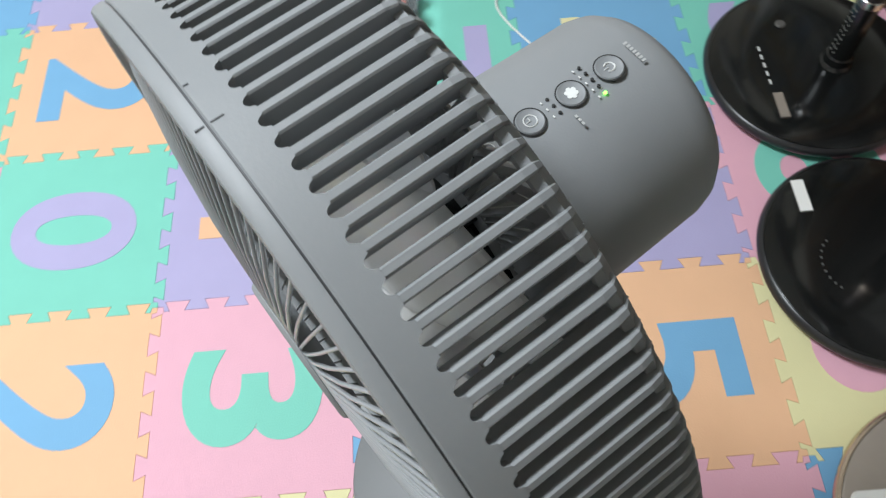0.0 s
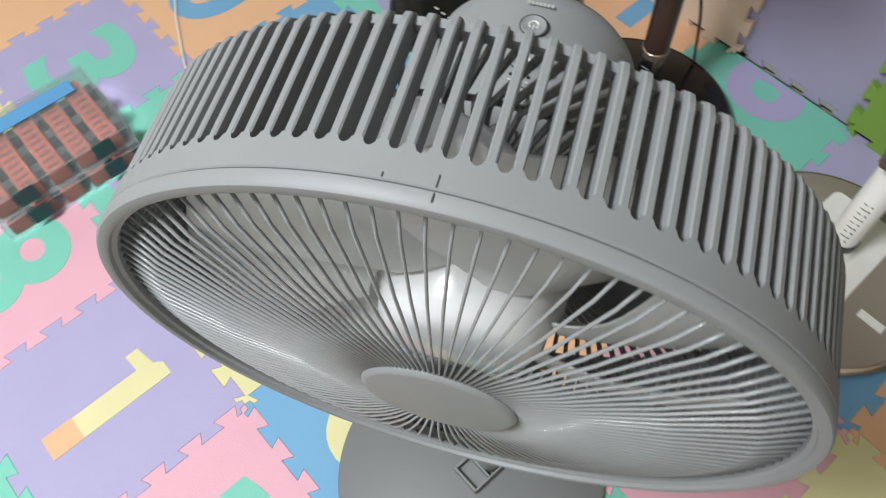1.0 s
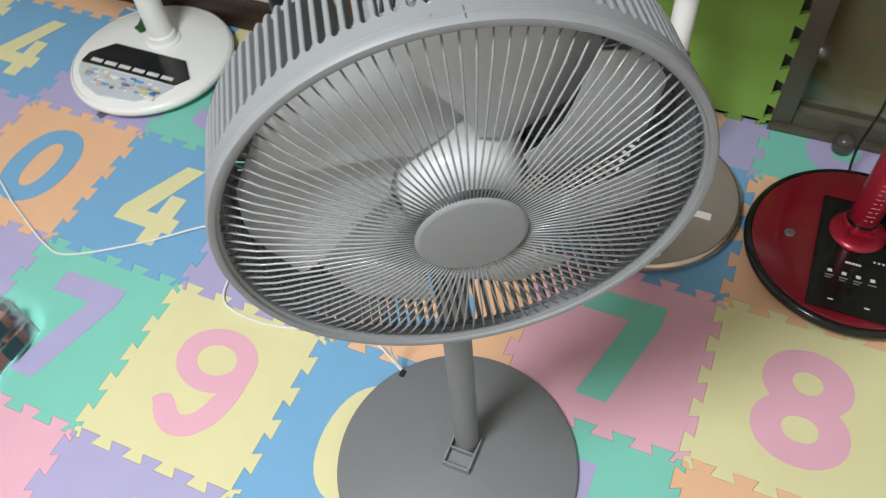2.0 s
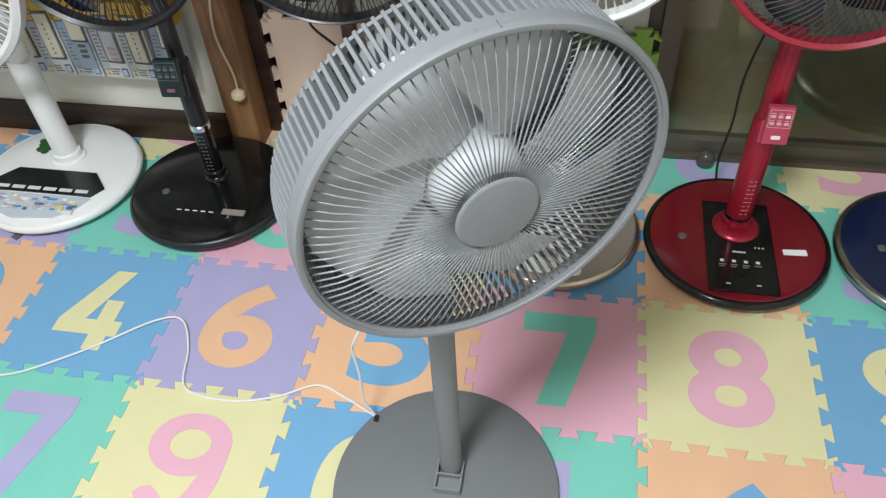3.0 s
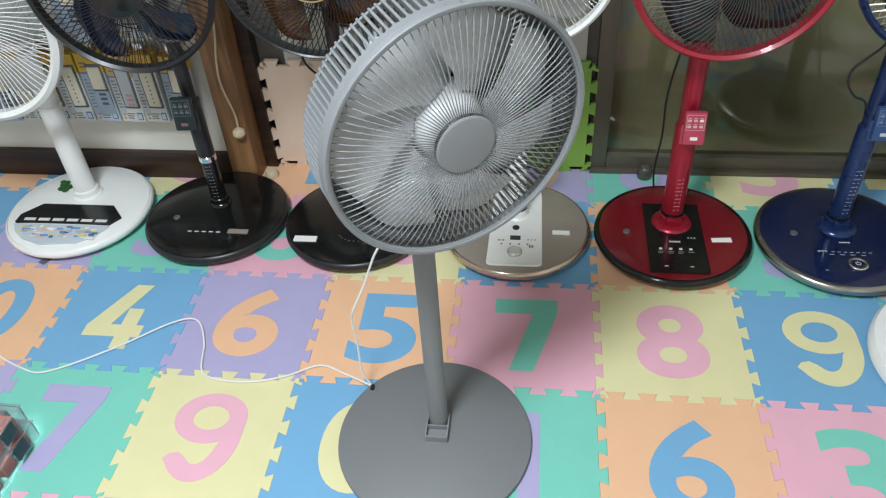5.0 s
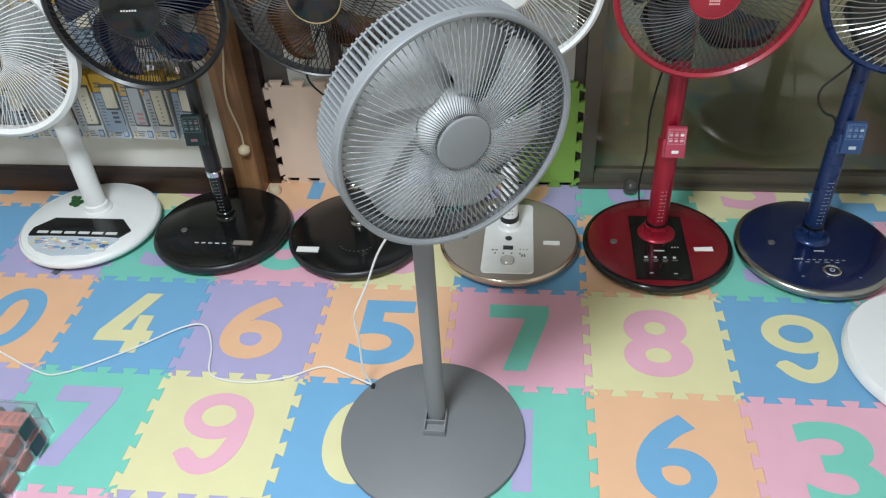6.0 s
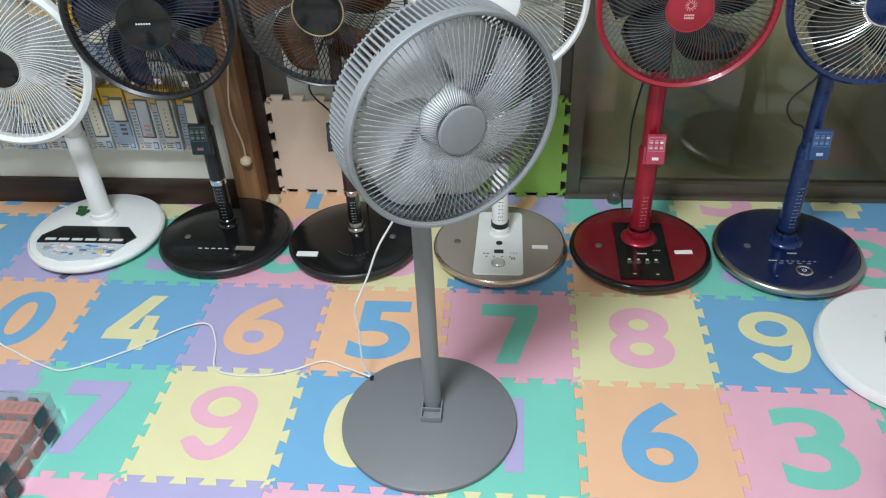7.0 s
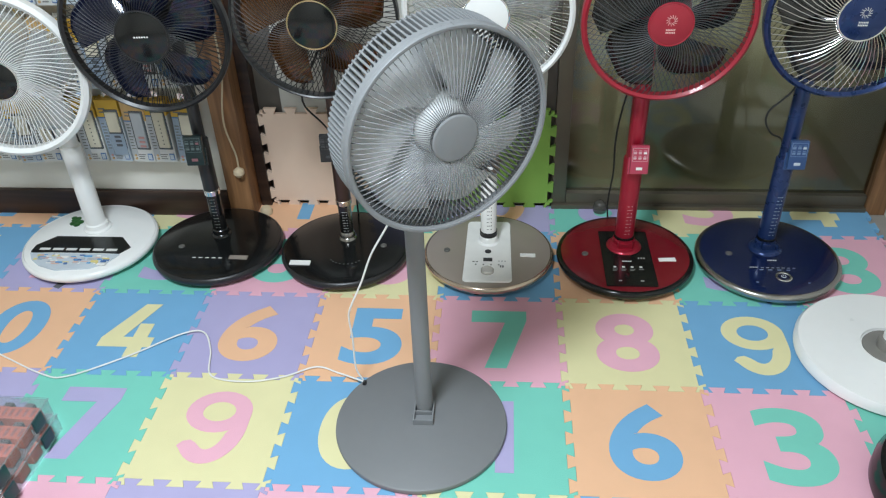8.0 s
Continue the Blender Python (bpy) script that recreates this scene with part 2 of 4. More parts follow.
# ---------------------------------------------------------------- room
XL, XR, YB, YF, ZC = -1.9, 1.86, 1.08, -2.6, 2.42
floor = tagged(mesh_ob("floor", box(XL, YF, -0.06, XR, 1.6, -0.0125), M_FLOOR), "dark floor under colourful foam puzzle mats", "floor", kind="structure")
tagged(mesh_ob("ceiling", box(XL, YF, ZC, XR, 1.6, ZC + 0.1), M_CEIL), "plain off-white ceiling", "ceiling", kind="structure")
tagged(mesh_ob("wall_west", box(XL - 0.1, YF, -0.06, XL, 1.2, ZC), M_PLASTER), "plain plaster wall", "wall", kind="structure")
tagged(mesh_ob("wall_east", box(XR, YF, -0.06, XR + 0.1, 1.6, ZC), M_PLASTER), "plain plaster wall", "wall", kind="structure")
tagged(mesh_ob("wall_south", box(XL, YF - 0.1, -0.06, XR, YF, ZC), M_PLASTER), "plain plaster wall", "wall", kind="structure")
tagged(mesh_ob("wall_north", box(XL, 0.985, -0.0125, -0.051, 1.085, ZC), M_PLASTER), "off-white plaster wall behind hanging packages", "wall", kind="structure")
tagged(mesh_ob("baseboard", box(XL, 0.968, -0.012, -0.052, 0.984, 0.082, 0.004), M_DARKWOOD), "dark brown wooden baseboard", "baseboard", kind="structure")
post = tagged(mesh_ob("post", box(-0.050, 0.965, -0.012, 0.022, 1.085, ZC, 0.005), M_POST), "brown wooden post with visible grain", "post", kind="structure")
tagged(mesh_ob("wall_panel", box(0.056, 1.066, -0.012, 0.899, 1.085, ZC), M_SHOJI), "dark brown wall panel behind leaning mats", "wall", kind="structure")
tagged(mesh_ob("trim", box(0.023, 1.03, -0.012, 0.055, 1.085, ZC, 0.003), M_DARKWOOD), "dark stained wooden trim beside the post", "trim", kind="structure")
tagged(mesh_ob("wall_board", box(0.125, 1.056, 0.001, 0.872, 1.0655, 0.78, 0.002), mat("grey_board", (0.40, 0.39, 0.355), rough=0.6, vary=0.2, scale=9)), "pale grey board behind the leaning mats", "wall board", kind="structure")
door = thing("door_1", pose(0, 0, 0), "sliding glass door with dark bronze frame", "door", kind="structure")
part("bottom_rail", box(0.942, 1.046, -0.012, 1.80, 1.085, 0.045, 0.003), M_FRAME, door)
part("track", box(0.90, 1.03, -0.012, 1.80, 1.0455, 0.012, 0.002), M_FRAME, door)
part("stile", box(0.90, 1.046, -0.012, 0.941, 1.085, ZC, 0.003), M_FRAME, door)
part("stile", box(1.801, 1.036, -0.012, 1.858, 1.085, ZC, 0.003), M_POST, door, "brown wooden door post")
glass = part("pane", box(0.941, 1.062, 0.045, 1.801, 1.067, ZC - 0.01), M_GLASS, door, "dark window glass at night")
glass.visible_shadow = False
# board added close behind the pane; its olive colour gives the glass its haze
tagged(mesh_ob("backdrop", box(0.6, 1.16, -0.1, 2.4, 1.20, 2.5), M_HAZEBOARD), "olive board added behind the glass for its dull haze", "backdrop", kind="structure")

ceiling_lamp = thing("ceiling_lamp", pose(LAMP[0], LAMP[1], ZC), "round white ceiling lamp", "lamp")
part("lamp_body", lathe([(0, -0.001), (0.3, -0.001), (0.32, -0.03), (0.3, -0.06), (0, -0.062)], 48), M_WHITEPL, ceiling_lamp)
part("diffuser", lathe([(0, -0.064), (0.26, -0.064), (0.28, -0.075), (0.25, -0.09), (0, -0.095)], 48), mat("lamp_diffuser", (1.0, 0.98, 0.95), rough=0.5, emit=8.0), ceiling_lamp)


# ---------------------------------------------------------------- puzzle mats
T = 0.30


def edge_points(n=5, h=0.0080):
    p = T / n
    out = [(0.0, 0.0), (0.14 * p, 0.0), (0.17 * p, -h)]
    for k in range(n):
        out += [(k * p + 0.31 * p, -h), (k * p + 0.19 * p, h), (k * p + 0.81 * p, h), (k * p + 0.69 * p, -h)]
    out += [(T - 0.17 * p, -h), (T - 0.14 * p, 0.0)]
    return out


def tile_outline(depth=T):
    e = edge_points()
    bottom = [(x, y) for x, y in e]
    right = [(T - y, x) for x, y in e]
    top = [(T, T)] + [(x, T + y) for x, y in reversed(e[1:])]
    left = [(-y, x) for x, y in [(T, 0.0)] + list(reversed(e[1:]))]
    pts = bottom + right + top + left
    if depth < T:
        pts = [q for q in bottom] + [q for q in right if q[1] < depth] + [(T, depth), (0, depth)] + [q for q in left if q[1] < depth]
    return pts


def inset(pts, d):
    n = len(pts)
    out = []
    for i in range(n):
        a, b, c = Vector(pts[i - 1]), Vector(pts[i]), Vector(pts[(i + 1) % n])
        n1 = Vector((-(b - a).y, (b - a).x)).normalized()
        n2 = Vector((-(c - b).y, (c - b).x)).normalized()
        s = (n1 + n2)
        k = max(s.length_squared, 0.4)
        out.append(b + s * (2 * d / k))
    return out


def tile_mesh(name, material, depth=T):
    bm = bmesh.new()
    base = tile_outline(depth)
    levels = [(inset(base, 0.00015), -0.012), (inset(base, 0.00015), -0.0007), (inset(base, 0.0003), -0.0002), (inset(base, 0.0007), 0.0)]
    rings = [[bm.verts.new((x, y, z)) for x, y in pts] for pts, z in levels]
    n = len(base)
    for a, b in zip(rings, rings[1:]):
        for k in range(n):
            l = (k + 1) % n
            bm.faces.new((a[k], a[l], b[l], b[k]))
    bm.faces.new(rings[-1])
    bm.normal_update()
    bmesh.ops.triangulate(bm, faces=[f for f in bm.faces if len(f.verts) > 4])
    me = bpy.data.meshes.new(name)
    bmesh.ops.recalc_face_normals(bm, faces=bm.faces)
    bm.to_mesh(me)
    bm.free()
    me.materials.append(material)
    return me


TILE_MESH = {c: tile_mesh("foam_tile", FOAM[c]) for c in ("pink", "yellow", "blue", "green", "orange", "purple")}
CUT_MESH = {c: tile_mesh("foam_tile", FOAM[c], 0.148) for c in ("pink", "yellow", "blue", "green", "orange", "purple")}
C = {"p": "pink", "y": "yellow", "b": "blue", "g": "green", "o": "orange", "v": "purple"}
# one string a row: colour, digit, digit colour; columns from -4
MAT_ROWS = {
    3: "b2y o7b b5o y3p o1b g6v v0o g8v y3p b4y",
    2: "y1p b4y v2p g3v p8g y6p b2o o9g g5v p8g",
    1: "g6o v8y o0b b4y v6o o5b p7g y8p b9y g2o",
    0: "p5g o2b v3g g7v y9p b0y g1v o6b p3g g5v",
    -1: "b1y p7g y3p p8g v1y p3g y2b b6o v4g y9p",
    -2: "y4b g6v v5o o2b g0v o2b v8y p7g g1o b3y",
    -3: "v9g o1b b8y g6v p4y b5o y7p o3b v2g p6y",
    -4: "p2b y0v g3o v1y o9b g8p p5g y4v b7y o1g",
}


def build_tile(col, row, spec):
    cut = row == 3
    me = (CUT_MESH if cut else TILE_MESH)[C[spec[0]]]
    ob = new("foam_tile", me)
    ob.parent = floor
    ob.location = (col * T, row * T, 0)
    return ob


DIGIT_H = 0.27


def ellipse(cx, cy, rx, ry, a0, a1, n):
    return [(cx + rx * math.cos(radians(a0 + (a1 - a0) * k / n)), cy + ry * math.sin(radians(a0 + (a1 - a0) * k / n))) for k in range(n + 1)]


NINE = (ellipse(0, 0.040, 0.065, 0.0575, 0, 300, 24) + ellipse(0, 0, 0.029, 0.062, -18, -112, 10) + [(-0.022, -0.046), (-0.034, -0.038), (-0.048, -0.042), (-0.057, -0.054)]
        + ellipse(0, 0, 0.065, 0.0975, -140, -2, 16))
SHAPES = {
    "1": ([(-0.002, -0.095), (0.036, -0.095), (0.036, 0.097), (0.012, 0.097), (0.004, 0.085), (-0.032, 0.079), (-0.032, 0.058), (-0.002, 0.060)],),
    "4": ([(0.000, 0.0975), (0.042, 0.0975), (-0.012, -0.028), (0.012, -0.028), (0.012, 0.022), (0.048, 0.022), (0.048, -0.028), (0.066, -0.028), (0.066, -0.063), (0.048, -0.063), (0.048, -0.0975),
           (0.012, -0.0975), (0.012, -0.063), (-0.066, -0.063), (-0.066, -0.032)],),
    "7": ([(-0.066, 0.101), (0.068, 0.101), (0.068, 0.066), (0.020, -0.101), (-0.030, -0.101), (0.016, 0.058), (-0.066, 0.058)],),
    "9": ([(x * 1.11, y * 1.03) for x, y in NINE], ellipse(0, 0.041, 0.036, 0.028, 0, 345, 23)),
}


def cut_digit(*loops):
    """A flat foam digit from its outlines; the second outline is a hole."""
    cu = bpy.data.curves.new("digit", "CURVE")
    cu.dimensions, cu.fill_mode, cu.extrude = "2D", "BOTH", 0.0003
    for loop in loops:
        sp = cu.splines.new("POLY")
        sp.points.add(len(loop) - 1)
        for p, (x, y) in zip(sp.points, loop):
            p.co = (x, y, 0, 1)
        sp.use_cyclic_u = True
    tmp = new("digit_source", cu)
    me = bpy.data.meshes.new_from_object(tmp.evaluated_get(bpy.context.evaluated_depsgraph_get()))
    bpy.data.objects.remove(tmp)
    me.materials.clear()
    return me


def digit_mesh(d):
    if d in SHAPES:
        return cut_digit(*SHAPES[d])
    cu = bpy.data.curves.new("digit", "FONT")
    cu.body, cu.size, cu.extrude, cu.offset = d, DIGIT_H, 0.0003, 0.0075
    cu.align_x, cu.align_y = "CENTER", "CENTER"
    cu.resolution_u = 8
    tmp = new("text_source", cu)
    me = bpy.data.meshes.new_from_object(tmp.evaluated_get(bpy.context.evaluated_depsgraph_get()))
    bpy.data.objects.remove(tmp)
    co = [v.co.copy() for v in me.vertices]
    lo = Vector((min(c.x for c in co), min(c.y for c in co), 0))
    hi = Vector((max(c.x for c in co), max(c.y for c in co), 0))
    mid = (lo + hi) / 2
    sx, sy = 0.144 / (hi.x - lo.x), 0.202 / (hi.y - lo.y)
    for v in me.vertices:
        v.co = Vector(((v.co.x - mid.x) * sx, (v.co.y - mid.y) * sy, v.co.z))
    me.materials.clear()
    return me


DIGITS = {}


def build_digit(tile, spec, cut):
    key = spec[1] + spec[2]
    if key not in DIGITS:
        me = digit_mesh(spec[1])
        me.materials.append(FOAM[C[spec[2]]])
        DIGITS[key] = me
    me = DIGITS[key]
    if cut:
        me = me.copy()
        bm = bmesh.new()
        bm.from_mesh(me)
        bmesh.ops.bisect_plane(bm, geom=bm.verts[:] + bm.edges[:] + bm.faces[:], plane_co=(0, -0.006, 0), plane_no=(0, 1, 0), clear_outer=True)
        bm.to_mesh(me)
        bm.free()
    ob = new("digit", me)
    ob.parent = tile
    ob.location = (T / 2, T / 2, 0.0004)


for row, line in MAT_ROWS.items():
    for i, spec in enumerate(line.split()):
        col = i - 4
        if col * T > XR - 0.1:
            continue
        tile = build_tile(col, row, spec)
        build_digit(tile, spec, row == 3)
        if (col, row) == (0, -1):
            part("digit_foot", box(0.147, 0.054, -0.0002, 0.187, 0.102, 0.0012), FOAM["orange"], tile, "orange foot piece of the digit")


# standing mats against the dark panel
def standing_mat(color, x, label, y=1.036):
    ob = new("leaning_foam_mat", tile_mesh("leaning_foam_mat", FOAM[color]))
    ob.matrix_world = pose(x, y, 0.0075, 89, 0, 0)
    return tagged(ob, label, "foam mat")


standing_mat("beige", 0.062, "beige foam puzzle mat leaning upright against dark panel")
standing_mat("lilac", 0.335, "lilac foam puzzle mat leaning upright against dark panel", 1.052)
standing_mat("lime", 0.595, "lime green foam puzzle mat leaning upright against dark panel")


# ---------------------------------------------------------------- the grey fan
def blade_mesh(r0, r1, span, twist0, twist1, z0, sweep=0.35, chord_pow=0.8, thick=0.0012, nr=8, nc=8):
    """One curved blade with a rounded tip."""
    bm = bmesh.new()
    layers = []
    for s in (0, 1):
        grid = []
        for i in range(nr + 1):
            t = i / nr
            r = r0 + (r1 - r0) * t
            w = span * (0.55 + 0.45 * math.sin(math.pi * min(t * 0.75 + 0.12, 1)))
            if t > 0.85:
                w *= math.sqrt(max(1 - ((t - 0.85) / 0.16) ** 2, 0.05))
            tw = twist0 + (twist1 - twist0) * t
            row = []
            for j in range(nc + 1):
                u = j / nc - 0.5
                a = u * w + sweep * t ** 1.5
                z = z0 + u * w * r * math.tan(tw) + 0.006 * (1 - 4 * u * u) + s * thick
                row.append(bm.verts.new((r * math.cos(a), r * math.sin(a), z)))
            grid.append(row)
        layers.append(grid)
    for s, g in enumerate(layers):
        for i in range(nr):
            for j in range(nc):
                f = (g[i][j], g[i + 1][j], g[i + 1][j + 1], g[i][j + 1])
                bm.faces.new(f if s else f[::-1])
    a, b = layers
    rim = [(i, 0) for i in range(nr + 1)] + [(nr, j) for j in range(1, nc + 1)] + [(i, nc) for i in range(nr - 1, -1, -1)] + [(0, j) for j in range(nc - 1, 0, -1)]
    for k in range(len(rim)):
        (i, j), (k2, l) = rim[k], rim[(k + 1) % len(rim)]
        bm.faces.new((a[i][j], a[k2][l], b[k2][l], b[i][j]))
    return bm


def scalloped_band(R, count, steps=12):
    """The wide band behind the front ring; its rear edge is cut into rounded slots."""
    bm = bmesh.new()
    n = count * steps
    half = 2 * math.pi / count / 2
    rows = []
    for rad, z, wave in ((R - 0.004, -0.0068, 0), (R - 0.0006, -0.0068, 0), (R, -0.0074, 0), (R, -0.0174, 0), (R, -0.0174, 1), (R - 0.004, -0.0174, 1), (R - 0.004, -0.0068, 0)):
        ring = []
        for k in range(n):
            a = 2 * math.pi * (k + 0.5) / n
            ph = abs((a % (2 * half)) - half) / half
            u = min(abs(1 - ph) / 0.52, 1.0)
            drop = 0.0026 * (1 - math.sqrt(max(1 - u * u, 0.0)))
            ring.append(bm.verts.new((rad * math.cos(a), rad * math.sin(a), z - (0.0004 + drop) * wave)))
        rows.append(ring)
    for p, q in zip(rows, rows[1:]):
        for k in range(n):
            l = (k + 1) % n
            bm.faces.new((p[k], p[l], q[l], q[k]))
    bmesh.ops.remove_doubles(bm, verts=bm.verts, dist=1e-6)
    return bm


HEAD_C, HEAD_AZ, HEAD_EL, HEAD_R = (0.6792, 0.0756, 0.7287), -57.5, -2.9, 0.1672
POLE = (0.597, 0.203)


def grey_fan():
    fan = thing("pedestal_fan", pose(POLE[0], POLE[1], 0), "matte grey pedestal fan on a flat round base", "fan")
    inv = pose(-POLE[0], -POLE[1], 0)
    base = part("base", lathe([(0, 0.001), (0.175, 0.001), (0.1785, 0.003), (0.1795, 0.008), (0.1785, 0.0125), (0.175, 0.015), (0, 0.0165)], 128), M_GREYBASE, fan)
    base.location = (-0.005, -0.031, 0)
    # socket with a recessed front opening
    bm = box(-0.021, -0.046, 0.0155, 0.021, -0.0425, 0.031, 0.0012)
    add_box(bm, -0.021, -0.0424, 0.0155, -0.0182, 0.010, 0.031, 0.0008)
    add_box(bm, 0.0182, -0.0424, 0.0155, 0.021, 0.010, 0.031, 0.0008)
    add_box(bm, -0.0181, -0.0195, 0.0155, 0.0181, -0.0165, 0.029, 0.0008)
    part("socket", bm, M_GREY, fan)
    part("socket_floor", box(-0.0181, -0.0424, 0.0155, 0.0181, -0.0196, 0.0185), M_GREY, fan)
    part("pole", lathe([(0.0175, 0.016), (0.0175, 0.52), (0.0171, 0.5205), (0.0171, 0.522), (0.0175, 0.5225), (0.0175, 0.65), (0, 0.65)], 40), M_GREY, fan)

    az = radians(HEAD_AZ)
    n = Vector((math.cos(az) * math.cos(radians(HEAD_EL)), math.sin(az) * math.cos(radians(HEAD_EL)), math.sin(radians(HEAD_EL))))
    r = Vector((0, 0, 1)).cross(n).normalized()
    u = n.cross(r)
    H = Matrix.Translation(Vector(HEAD_C) - Vector((POLE[0], POLE[1], 0))) @ Matrix((r, u, n)).transposed().to_4x4()
    R = HEAD_R
    ringm = part("front_ring", lathe([(R - 0.0085, -0.012), (R - 0.0085, -0.004), (R - 0.0075, -0.0030), (R - 0.0066, -0.0028), (R - 0.0062, -0.0006), (R - 0.0050, 0.0), (R - 0.0015, -0.0004), (R - 0.0003, -0.0020),
                                      (R, -0.0060), (R - 0.003, -0.0062), (R - 0.003, -0.0150), (R - 0.0045, -0.0150), (R - 0.0085, -0.012)], 240), M_GREY, fan)
    ringm.matrix_local = H
    seam = part("seam", lathe([(R - 0.0031, -0.0060), (R - 0.0007, -0.0060), (R - 0.0007, -0.0068), (R - 0.0031, -0.0068)], 240), M_DARKGREY, fan, "thin dark seam line")
    seam.matrix_local = H
    band = part("band", scalloped_band(R, 126), M_GREY, fan)
    band.matrix_local = H
    # side slats with a bent rear end
    n_s = 126
    zb = -0.072
    bm = bmesh.new()
    hw, hd, ch = 0.0017, 0.0047, 0.0006
    section = [(hw, hd - ch), (hw - ch, hd), (ch - hw, hd), (-hw, hd - ch), (-hw, ch - hd), (ch - hw, -hd), (hw - ch, -hd), (hw, ch - hd)]
    rows = []
    for q, z, f in ((R - 0.0049, -0.0184, 1.0), (R - 0.0049, zb + 0.004, 1.0), (R - 0.0058, zb + 0.001, 0.95), (R - 0.0090, zb - 0.0025, 0.75), (R - 0.0130, zb - 0.0045, 0.5)):
        rows.append([bm.verts.new((q + d * f, t * f, z - (0.4 * d if z < zb + 0.003 else 0))) for t, d in section])
    for p, q in zip(rows, rows[1:]):
        for k in range(8):
            bm.faces.new((p[k], p[(k + 1) % 8], q[(k + 1) % 8], q[k]))
    bm.faces.new(rows[0])
    bm.faces.new(rows[-1])
    slat_mesh = bpy.data.meshes.new("slat")
    bmesh.ops.recalc_face_normals(bm, faces=bm.faces)
    bm.to_mesh(slat_mesh)
    bm.free()
    slat_mesh.materials.append(M_GREY)
    for k in range(n_s):
        s = new("slat", slat_mesh)
        s.parent = fan
        s.matrix_local = H @ pose(0, 0, 0, 0, 0, 360 * (k + 0.5) / n_s)
    back = part("back_ring", lathe([(R - 0.008, zb - 0.004), (R - 0.004, zb - 0.0015), (R - 0.0045, zb + 0.002), (R - 0.010, zb + 0.001), (R - 0.016, zb - 0.006), (R - 0.014, zb - 0.008), (R - 0.008, zb - 0.004)], 180), M_GREY, fan)
    back.matrix_local = H
    # rear grille: radial ribs and rings
    bm = bmesh.new()
    for k in range(110):
        a = 2 * math.pi * k / 110
        b = a + 0.22
        tube(bm, [((R - 0.013) * math.cos(a), (R - 0.013) * math.sin(a), zb - 0.005), (0.11 * math.cos((a + b) / 2 + 0.02), 0.11 * math.sin((a + b) / 2 + 0.02), zb - 0.010),
                  (0.060 * math.cos(b), 0.060 * math.sin(b), zb - 0.012)], 0.0015, 5, flat=2.0)
    add_ring(bm, 0.112, zb - 0.010, 0.0015, 96, 6)
    g = part("rear_grille", bm, M_GREY, fan)
    g.matrix_local = H
    # front spokes, dished towards the cap
    bm = bmesh.new()
    tube(bm, [(R - 0.0075, 0, -0.0075), (0.140, 0, -0.0015), (0.105, 0, 0.0040), (0.070, 0, 0.0072), (0.0345, 0, 0.0082)], 0.0007, 6, flat=1.3)
    spoke_mesh = bpy.data.meshes.new("spoke")
    for f in bm.faces:
        f.smooth = True
    bm.to_mesh(spoke_mesh)
    bm.free()
    spoke_mesh.materials.append(mat("grey_spoke_plastic", (0.235, 0.242, 0.25), rough=0.33, vary=0.03, coat=0.25))
    for k in range(108):
        s = new("spoke", spoke_mesh)
        s.parent = fan
        s.matrix_local = H @ pose(0, 0, 0, 0, 0, 360 * k / 108)
    cap = part("hub_cap", lathe([(0.0365, 0.0006), (0.0380, 0.0026), (0.0380, 0.0092), (0.0365, 0.0108), (0.0345, 0.0112), (0, 0.0112)], 96), M_GREY, fan, "flat round grey cap")
    cap.matrix_local = H
    # impeller
    bl = blade_mesh(0.048, 0.150, 1.22, radians(25), radians(12), -0.044, 0.5)
    first = part("blade", bl, M_BLADE, fan, "translucent pale plastic blade")
    first.matrix_local = H
    for k in range(1, 7):
        o = first.copy()
        scene.collection.objects.link(o)
        o.matrix_local = H @ pose(0, 0, 0, 0, 0, 360 * k / 7)
    sp = part("spinner", lathe([(0.049, -0.066), (0.048, -0.046), (0.043, -0.036), (0.041, -0.026), (0.036, -0.019), (0.026, -0.0155), (0, -0.014)], 64), mat("impeller_white", (0.76, 0.77, 0.78), rough=0.22, coat=0.4), fan, "glossy pale plastic impeller hub")
    sp.matrix_local = H
    # dark motor between the impeller and the rear grille
    bm = lathe([(0, -0.067), (0.044, -0.067), (0.049, -0.070), (0.050, -0.078), (0.046, -0.083), (0, -0.084)], 48)
    for k in range(10):
        a = 2 * math.pi * k / 10
        add_box(bm, 0.0495, -0.004, -0.082, 0.0545, 0.004, -0.069, m=pose(0, 0, 0, 0, 0, math.degrees(a)))
    part("motor", bm, M_BLACKGLOSS, fan, "black motor body").matrix_local = H
    # motor housing
    hr, hz0, hz1 = 0.059, zb - 0.012, -0.204
    house = part("motor_housing", lathe([(0.030, hz0 + 0.006), (0.058, hz0 + 0.002), (hr, hz0 - 0.004), (hr + 0.0015, hz0 - 0.05), (hr, hz1 + 0.016), (hr - 0.002, hz1 + 0.008), (hr - 0.006, hz1 + 0.002), (hr - 0.013, hz1 - 0.001), (0, hz1 - 0.004)], 96), M_GREY, fan)
    house.matrix_local = H
    neck = part("neck", lathe([(0.0, 0.60), (0.022, 0.60), (0.026, 0.615), (0.028, 0.68), (0.024, 0.70), (0, 0.70)], 40), M_GREY, fan)

    def on_top(z, dx):
        """A frame on the housing's upper face; z along the axis, dx round it."""
        a = radians(90) - dx / hr
        return H @ Matrix.Translation((0, 0, z)) @ pose(0, 0, 0, 0, 0, math.degrees(a)) @ Matrix.Translation((hr + 0.0016, 0, 0)) @ pose(0, 0, 0, 0, 90, 0) @ pose(0, 0, 0, 0, 0, 90)

